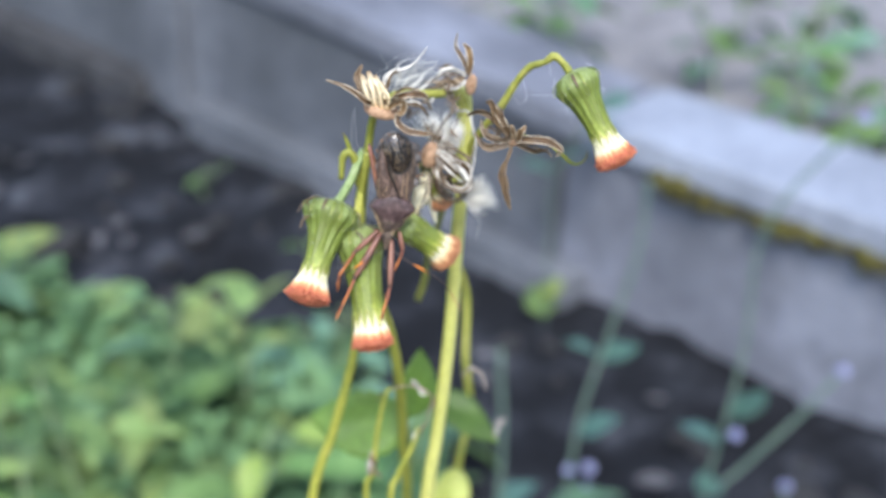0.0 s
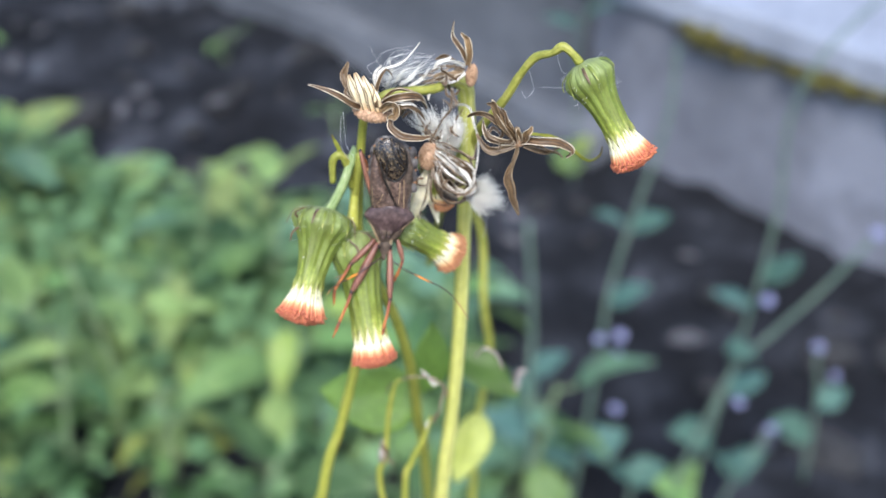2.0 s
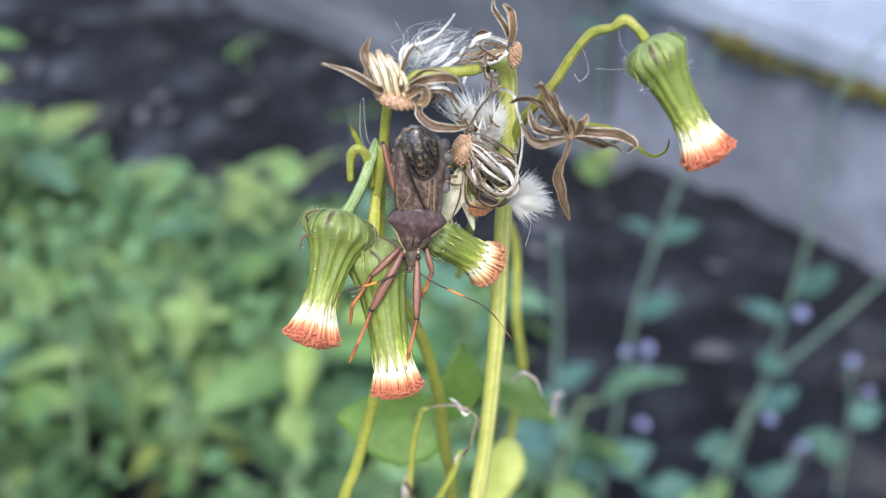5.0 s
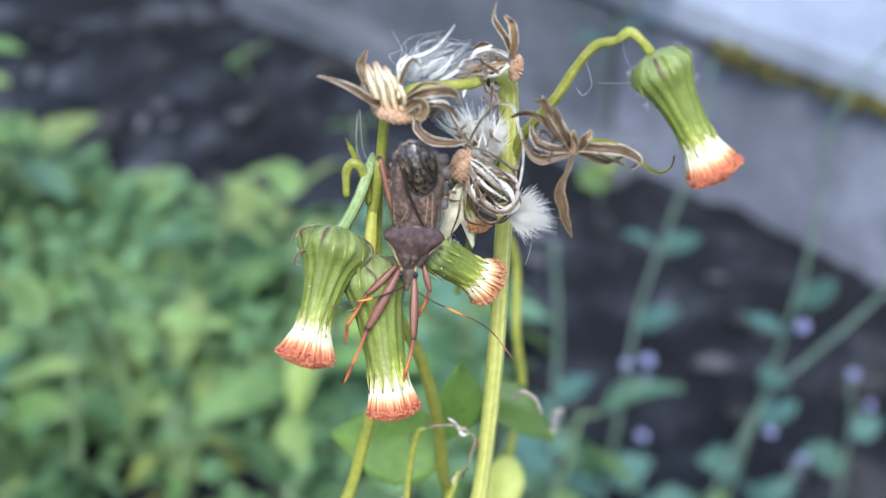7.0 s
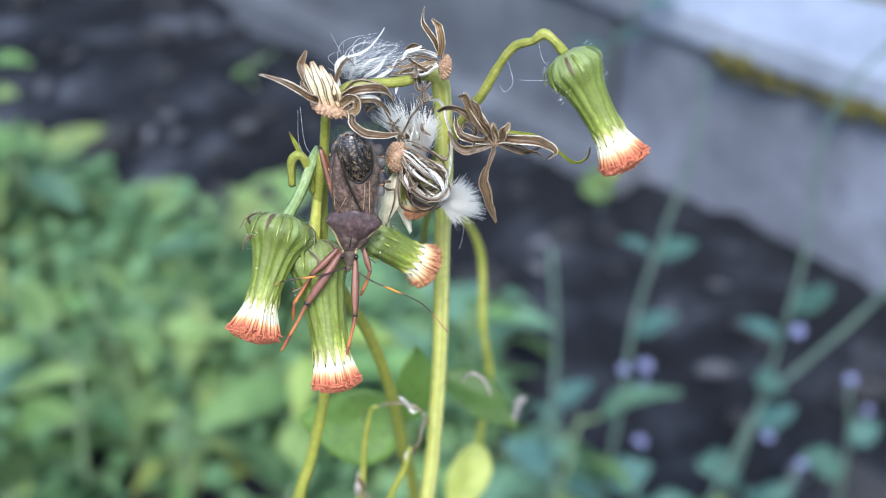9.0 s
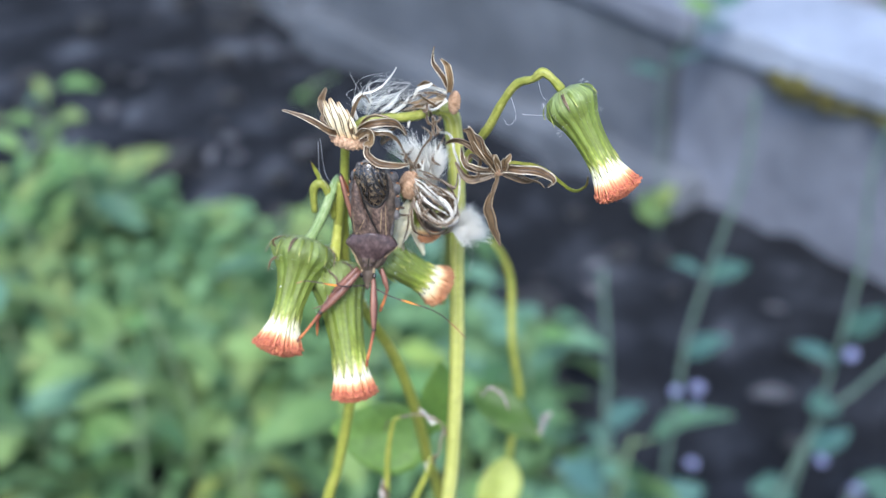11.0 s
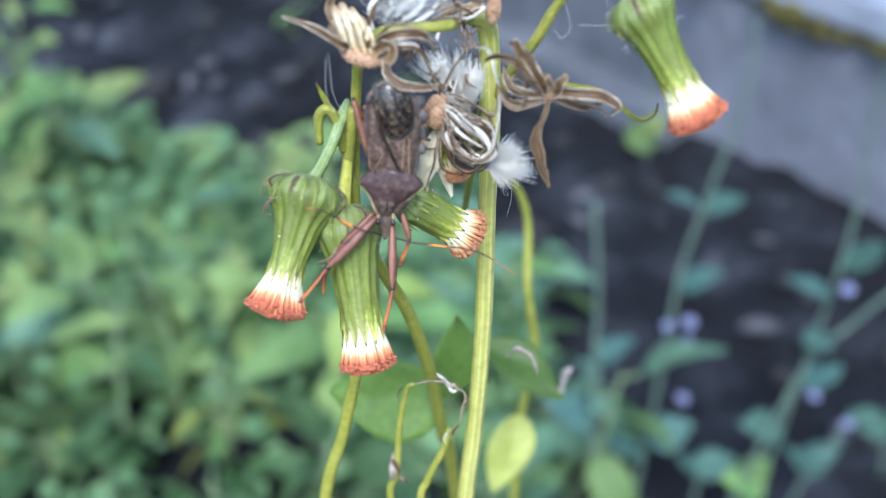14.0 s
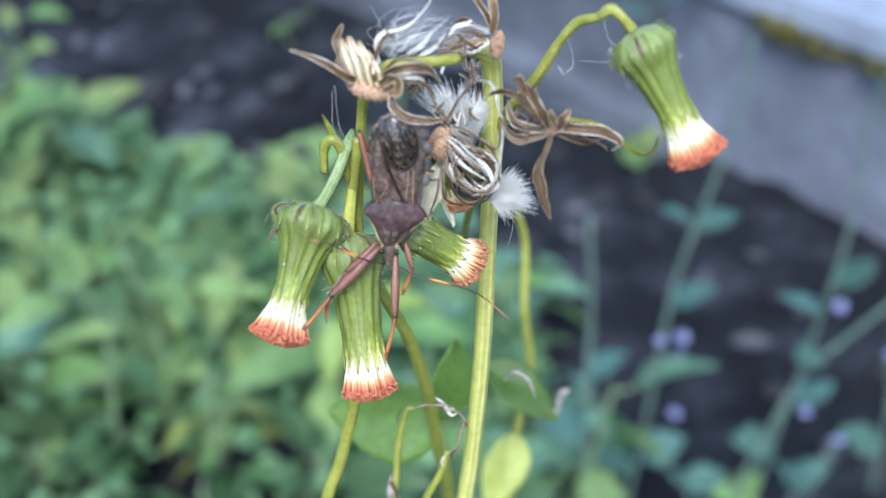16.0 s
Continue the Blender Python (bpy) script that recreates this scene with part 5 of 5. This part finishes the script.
    for pts, w in (([(-4.6, 120, 787.5), (-4.9, 120.5, 790.0), (-3.9, 121, 791.2)], 0.5), ([(-3.4, 120, 788.5), (-2.6, 120.5, 790.5), (-2.9, 121, 792)], 0.45), ([(-1.6, 120.5, 788.5), (0.2, 121, 789.6), (1.2, 121.5, 791)], 0.6),
                   ([(-0.4, 120.5, 788.2), (1.5, 121, 789.2), (2.4, 121.5, 790.4)], 0.55), ([(1.5, 120, 787.6), (2.4, 119.2, 788.4), (2.2, 118.6, 787.2)], 0.5), ([(-2.2, 120.5, 788.8), (-1.2, 121, 790.2), (0.4, 121.5, 790.6)], 0.4)):
        part("white_bract", blade(begin(), mms(pts), w / 1000, 0.0001, 8, tip=0.3, twist=1.2, wave=0.3), M["white"], fireweed, "whitish dry bract")
    # dry hooks on the wide flower head
    for pts in ([(-14.6, 112.5, 771.5), (-16.3, 111.6, 771.2), (-16.9, 111.2, 769.6)], [(-15.2, 112, 772.2), (-15.8, 111.6, 774.2), (-14.2, 111.8, 775.0)], [(-8.8, 111.5, 769.5), (-7.6, 110.6, 768.6), (-8.0, 109.9, 766.8)], [(-8.6, 112.0, 768.5), (-9.2, 109.8, 765.6), (-11.0, 108.6, 765.2)]):
        part("dry_hook", blade(begin(), mms(pts), 0.0003, 0.0001, 8, tip=0.2), M["brown"], fireweed, "thin dry bract hook")
    # spider threads
    bm = begin()
    for pts in ([(15.5, 120, 791), (16.2, 119, 788.5), (15.2, 118.5, 787.5), (14.6, 119, 788.2)], [(17, 119, 788.8), (19.5, 118, 789.2), (22, 117, 790.2)], [(18.8, 118, 795), (19.6, 117.5, 792), (21.5, 117, 791)],
                [(-9.3, 116, 786.5), (-9.5, 116, 782), (-8.5, 116, 779.5)], [(-9.0, 116, 787), (-8.8, 116, 782), (-7.8, 116, 780)], [(10.2, 117, 771), (10.3, 117.5, 768), (9.8, 118, 765)]):
        tube(bm, mms(pts), (0.000018, 0.000018), 3, 6)
    part("spider_thread", bm, M["thread"], fireweed, "fine spider threads")


# ---- the bug ----
BUG_AT = mm(-4.05, 111.5, 770.05)
BUG_TURN = Matrix(((0.9963, 0.0854, 0.0125), (0.0, 0.1446, -0.9895), (-0.0863, 0.9858, 0.144))).to_4x4()
bug = root("shield_backed_bug", (0, 0, 0), "purplish-brown leaf-footed bug climbing head down on the flower heads", "insect")


def sheet(rows, thick, lift=0.0):
    """A domed plate: rows of (y, left, right, height), in mm, with a rim of the given thickness."""
    bm = begin()
    la, ls = bm.verts.layers.float["along"], bm.verts.layers.float["side"]
    top, low = [], []
    n = 14
    ys = [r[0] for r in rows]
    fine = np.linspace(ys[0], ys[-1], 22)
    for y in fine:
        l, r, h = (float(np.interp(y, ys, [q[i] for q in rows])) for i in (1, 2, 3))
        a, b = [], []
        for j in range(n + 1):
            u = j / n * 2 - 1
            x = (l + r) / 2 + u * (r - l) / 2
            z = lift + h * (1 - u * u) ** 0.7
            for row, zz in ((a, z), (b, z - thick)):
                v = bm.verts.new(mm(x, y, zz))
                v[la], v[ls] = (y - ys[0]) / (ys[-1] - ys[0]), j / n
                row.append(v)
        top.append(a), low.append(b)
    for i in range(len(fine) - 1):
        for j in range(n):
            bm.faces.new((top[i][j], top[i][j + 1], top[i + 1][j + 1], top[i + 1][j]))
            bm.faces.new((low[i][j], low[i + 1][j], low[i + 1][j + 1], low[i][j + 1]))
        bm.faces.new((top[i][0], top[i + 1][0], low[i + 1][0], low[i][0]))
        bm.faces.new((top[i][n], low[i][n], low[i + 1][n], top[i + 1][n]))
    for e in (0, -1):
        for j in range(n):
            bm.faces.new((top[e][j], low[e][j], low[e][j + 1], top[e][j + 1]))
    bmesh.ops.recalc_face_normals(bm, faces=bm.faces)
    return bm


def slim(bm):
    """Narrows a piece of the back towards the tail."""
    for v in bm.verts:
        if v.co.y > 0.0035:
            v.co.y = 0.0035 + (v.co.y - 0.0035) * 0.95
        v.co.x = -0.0026 + (v.co.x + 0.0026) * float(np.interp(v.co.y * 1000, (3.5, 6, 9, 15), (1, 0.91, 0.80, 0.77)))
    return bm


def leg(name, pts, femur_r, label=""):
    """A jointed leg from the hip: thigh, shin and foot. Points in mm on the bug: hip, knee, ankle, toe."""
    hip, knee, ankle, toe = pts
    k = mm(*knee) - mm(*hip)
    bm = tube(begin(), [mm(*hip), mm(*hip) + k * 0.5 + mm(0, 0, 0.15), mm(*knee)], [r / 1000 for r in (femur_r * 0.55, femur_r * 0.85, femur_r, femur_r * 0.95, femur_r * 0.6)], 10, 5, 5, 0.08)
    thigh = part(name, bm, M["femur"], bug, label or "dark red jointed leg", origin=mm(*hip))
    part("knee", blob(begin(), mm(*knee), (femur_r * 0.00068,) * 3, 8, 6), M["vein"], thigh)
    part("shin", tube(begin(), [mm(*knee), (mm(*knee) + mm(*ankle)) / 2 + mm(0.05, 0.0, 0.12), mm(*ankle)], [r / 1000 for r in (0.26, 0.22, 0.2, 0.24)], 8, 5), M["tibia"], thigh)
    part("foot", tube(begin(), [mm(*ankle), (mm(*ankle) + mm(*toe)) / 2 + mm(0, 0, 0.08), mm(*toe)], [r / 1000 for r in (0.2, 0.24, 0.18, 0.07)], 7, 4), M["tibia"], thigh)
    return thigh


def feeler(name, pts):
    return part(name, tube(begin(), mms(pts), [r / 1000 for r in (0.13, 0.1, 0.1, 0.1, 0.13, 0.09, 0.08, 0.07, 0.05)], 7, 6), M["feeler"], bug, "thin black feeler with orange bands", origin=mm(*pts[0]))


def bug_parts():
    p = {}
    bm = blob(begin(), mm(0.55, 8.4, -0.9), (0.0030, 0.0058, 0.0013), 20, 16)
    part("belly", bm, M["insect"], bug)
    part("abdomen_rim", slim(sheet([(3.5, -1.6, 3.2, 0.1), (6, -2.15, 3.9, 0.1), (8.5, -2.5, 4.6, 0.1), (10.5, -2.65, 5.0, 0.1), (12.0, -2.6, 5.0, 0.1), (13.4, -2.15, 4.4, 0.1), (14.4, -1.5, 3.0, 0.1), (15.1, -0.4, 1.3, 0.05)], 0.35, -0.60)), M["rim"], bug, "grey-brown abdomen rim")
    for x, y, rx, ry in ((4.35, 7.6, 0.75, 0.95), (4.75, 9.4, 0.8, 1.0), (4.9, 11.2, 0.8, 1.0), (4.5, 12.9, 0.85, 0.9), (-2.3, 9.0, 0.5, 1.0), (-2.35, 10.9, 0.5, 1.0), (-2.05, 12.7, 0.55, 0.9), (-1.1, 14.1, 0.7, 0.7)):
        part("rim_lobe", slim(blob(begin(), mm(x, y, -0.75), (rx / 1000, ry / 1000, 0.00028), 12, 8, rough=0.06)), M["rim"], bug)
    for x, y, rx, ry in ((4.95, 8.4, 0.42, 0.14), (5.3, 10.3, 0.42, 0.14), (5.2, 12.2, 0.4, 0.16), (4.2, 13.6, 0.3, 0.16), (-2.75, 8.05, 0.2, 0.3), (-2.8, 9.95, 0.2, 0.3), (-2.7, 11.9, 0.22, 0.32), (-1.9, 13.6, 0.3, 0.28), (-0.7, 14.7, 0.34, 0.18)):
        part("rim_spot", slim(blob(begin(), mm(x, y, -0.52), (rx / 1300, ry / 1300, 0.00014), 8, 6, rough=0.1)), M["spot"], bug, "dull orange spot")
    part("wing", slim(sheet([(4.0, 0.4, 3.1, 0.70), (5.5, 0.3, 3.25, 0.85), (7.5, 0.2, 3.7, 0.9), (8.8, 0.2, 3.9, 0.85), (9.6, 1.6, 3.95, 0.6), (10.6, 3.0, 3.95, 0.35), (12.2, 3.5, 3.85, 0.12)], 0.2, -0.30)), M["wing"], bug, "leathery brown forewing")
    part("wing_membrane", slim(sheet([(8.75, 1.3, 2.4, 0.55), (9.1, 0.5, 3.0, 0.8), (9.8, -0.2, 3.5, 0.95), (10.8, -0.8, 3.75, 1.05), (12, -2.1, 3.75, 1.05), (13.4, -2.0, 3.2, 0.9), (14.4, -1.2, 2.1, 0.6), (15.05, -0.2, 1.0, 0.3)], 0.12, -0.20)), M["membrane"], bug, "dark glossy wing membrane")
    part("wing", slim(sheet([(4.0, -1.9, 1.7, 0.75), (5.0, -2.05, 1.6, 0.9), (6.5, -2.2, 1.0, 0.95), (8.0, -2.3, 0.45, 0.95), (10.0, -2.3, -0.35, 0.8), (11.5, -2.2, -0.9, 0.55), (12.5, -1.95, -1.3, 0.25)], 0.2, -0.10)), M["wing"], bug, "leathery brown forewing")
    part("wing_seam", slim(blade(begin(), mms([(1.75, 4.7, 0.62), (1.0, 6.7, 0.72), (0.35, 8.4, 0.72), (-0.35, 10.3, 0.62), (-1.05, 12.4, 0.35)]), 0.00036, 0.00014, 6, tip=0.5, up=Vector((0, 0, 1)), fold=0.0)), M["vein"], bug, "dark seam where the forewings overlap")
    part("scutellum", slim(sheet([(4.6, -0.6, 2.0, 0.5), (5.4, -0.2, 1.6, 0.58), (6.3, 0.3, 1.1, 0.5), (7.2, 0.6, 0.8, 0.35)], 0.15, 0.32)), M["wing"], bug, "small triangular back shield")
    for pts in ([(0.9, 14.6, 0.5), (1.6, 13.2, 0.85), (2.6, 12.0, 0.85), (3.6, 10.9, 0.55)], [(3.3, 14.0, 0.35), (3.7, 12.6, 0.45), (3.7, 11.0, 0.5), (2.9, 9.6, 0.55), (1.9, 8.9, 0.5), (0.8, 9.2, 0.6), (0.1, 9.9, 0.65)],
                [(1.4, 12.6, 0.92), (1.6, 11.8, 0.95), (2.3, 11.2, 0.92), (2.9, 10.9, 0.82)], [(0.4, 11.0, 0.85), (0.6, 12.2, 0.9), (1.4, 12.6, 0.92)], [(0.1, 10.6, 0.75), (0.4, 11.0, 0.85), (0.5, 9.9, 0.75)], [(-0.6, 13.8, 0.6), (0.2, 12.6, 0.85), (0.4, 11.4, 0.88)], [(2.2, 13.9, 0.65), (2.6, 12.8, 0.8), (3.2, 11.9, 0.7)]):
        part("wing_vein", slim(tube(begin(), mms(pts), (0.00015, 0.0002, 0.00012), 5, 6)), M["vein"], bug)
    for pts in ([(-1.45, 4.6, 0.4), (-0.8, 5.8, 0.75), (-0.2, 7.0, 0.88)], [(-1.7, 5.0, 0.3), (-1.9, 7.5, 0.35), (-1.95, 10.5, 0.25)], [(2.6, 4.6, 0.3), (2.9, 6.8, 0.4), (3.3, 9.2, 0.3)], [(-0.6, 5.0, 0.72), (-0.9, 7.5, 0.75), (-1.3, 10.5, 0.55)], [(1.9, 5.2, 0.5), (2.3, 7.2, 0.58), (2.6, 8.8, 0.5)]):
        part("wing_rib", slim(tube(begin(), mms(pts), (0.00006, 0.00008, 0.00005), 5, 6)), M["hem"], bug)
    part("pronotum", sheet([(0.9, -1.3, 1.95, 0.75), (1.5, -1.6, 2.4, 0.9), (2.2, -2.2, 3.2, 1.02), (2.8, -2.75, 3.85, 1.08), (3.1, -2.9, 4.0, 1.1), (3.5, -2.7, 3.75, 1.1), (4.0, -2.3, 3.35, 1.08), (4.5, -1.75, 2.8, 1.02), (4.9, -1.0, 2.1, 0.95), (5.1, -0.2, 1.3, 0.86)], 0.7, 0.05), M["pronotum"], bug, "purplish-brown shield behind the head")
    part("collar", sheet([(-0.55, -0.6, 0.85, 0.5), (0.0, -0.95, 1.2, 0.68), (0.6, -1.2, 1.6, 0.8), (1.2, -1.4, 2.05, 0.86), (1.7, -1.3, 1.9, 0.85)], 0.6, 0.06), M["insect"], bug, "grey-brown grainy front of the shield")
    for pts in ([(-0.65, -0.5, 0.15), (-1.25, 0.5, 0.15), (-1.65, 1.45, 0.15), (-2.75, 3.2, 0.15)], [(0.9, -0.5, 0.15), (1.6, 0.5, 0.15), (2.45, 1.45, 0.15), (3.95, 3.1, 0.15)]):
        part("shield_hem", tube(begin(), mms(pts), (0.00014, 0.00012, 0.00006), 6, 6), M["hem"], bug, "tan hem of the shield")
    part("shield_furrow", tube(begin(), mms([(0.2, -0.4, 0.5), (0.3, 0.6, 0.83), (0.4, 1.8, 0.94)]), (0.0001, 0.00013, 0.00005), 5, 6), M["vein"], bug)
    for x, y in ((-0.35, 1.0), (0.9, 1.1), (-0.1, 0.3), (0.6, 0.35)):
        part("shield_bump", blob(begin(), mm(x, y, 0.74), (0.00026, 0.00018, 0.00014), 8, 6), M["pronotum"], bug)
    part("thorax", blob(begin(), mm(0.5, 1.6, -0.3), (0.0022, 0.0024, 0.0010), 14, 10), M["insect"], bug)
    head = part("head", sheet([(-2.7, -0.2, 0.6, 0.35), (-2.3, -0.45, 0.85, 0.5), (-1.6, -0.6, 1.0, 0.6), (-1.0, -0.6, 1.0, 0.6), (-0.5, -0.45, 0.8, 0.5)], 0.7, 0.0), M["insect"], bug, "narrow grey-brown head")
    part("snout", blob(begin(), mm(0.2, -3.0, -0.05), (0.00036, 0.0007, 0.0004), 10, 8), M["insect"], head)
    for x in (-0.62, 1.05):
        part("eye", blob(begin(), mm(x, -1.5, 0.1), (0.0003, 0.00036, 0.0003), 10, 8), M["eye"], head)
        part("cheek", blob(begin(), mm(x * 0.9, -0.85, -0.1), (0.00026, 0.0004, 0.0003), 8, 6), M["hem"], head)
    p["mid_left"] = leg("leg", [(-1.2, -0.58, -0.3), (-4.28, -3.83, 1.0), (-6.29, -7.59, 1.8), (-6.35, -10.34, 1.6)], 0.42)
    p["front_left"] = leg("leg", [(-0.8, -1.0, -0.2), (-3.95, -7.38, 2.6), (-5.39, -11.44, 4.0), (-6.21, -13.97, 4.2)], 0.58)
    p["front_right"] = leg("leg", [(0.95, -1.8, -0.2), (1.38, -8.23, 2.6), (0.71, -12.11, 4.0), (0.6, -13.3, 3.9)], 0.5)
    p["mid_right"] = leg("leg", [(1.9, -0.6, -0.6), (2.8, -3.4, 0.0), (2.04, -6.0, 0.2), (1.8, -6.9, 0.0)], 0.38)
    leg("leg", [(-1.7, 4.6, -1.0), (-3.9, 12.2, -0.7), (-2.9, 9.5, -2.4), (-2.7, 8.4, -2.8)], 0.35)
    leg("leg", [(2.4, 4.2, -1.4), (3.2, 8.5, -2.2), (3.0, 5.0, -3.2), (3.0, 3.6, -3.4)], 0.4)
    p["feeler_left"] = feeler("feeler", [(-0.15, -2.9, 0.4), (-2.37, -3.27, 2.0), (-4.22, -3.67, 2.6), (-7.33, -4.53, 2.8), (-8.6, -5.66, 2.6)])
    p["feeler_right"] = feeler("feeler", [(0.65, -2.9, 0.4), (3.2, -4.1, 1.2), (5.63, -4.97, 1.5), (9.64, -6.6, 2.0), (12.99, -10.42, 2.0)])
    return p


# ---- what moves ----
def turned(ob, ax, ay, az):
    """The part's own place on its thing, turned about it by degrees."""
    x, y, z = ob.location
    return pose(x, y, z, ax, ay, az)


def motions():
    at0 = Matrix.Translation(BUG_AT) @ BUG_TURN
    at1 = Matrix.Translation(mm(-3.5, 110.8, 770.9)) @ BUG_TURN @ pose(0, 0, 0, 0, 0, 0)
    walk(bug, [(0.0, at0), (4.0, at0), (8.0, at0), (10.5, at1), (13.0, at1), (16.0, at1)])
    rest = (0.0, 0.0, 0.0)
    for name, rows in (
            ("mid_left", [(0, rest), (8, rest), (10.5, (0, 0, 1)), (16, (0, 0, 1))]),
            ("front_left", [(0, rest), (8, rest), (10.5, (0, 0, -17)), (16, (0, 0, -17))]),
            ("front_right", [(0, rest), (8, rest), (10.5, (0, 0, 1)), (16, (0, 0, 1))]),
            ("mid_right", [(0, rest), (8, rest), (10.5, (0, 0, 2)), (16, (0, 0, 2))]),
            ("feeler_left", [(0, (0, 0, 25)), (3.5, (0, 0, 12)), (7, rest), (8, rest), (10.5, (0, 0, -18)), (14.5, (0, 0, -43)), (16, (0, 0, -40))]),
            ("feeler_right", [(0, (0, 0, -4)), (3.5, (0, 0, -2)), (7, rest), (8, rest), (10.5, (0, 0, 5)), (14.5, (0, 0, 21)), (16, (0, 0, 12))])):
        ob = BUG[name]
        walk(ob, [(t, turned(ob, *a)) for t, a in rows])


ground()
low_wall()
stones()
weeds()
undergrowth()
dead_leaves()
lilac_weeds()
fireweed_parts()
BUG = bug_parts()
motions()
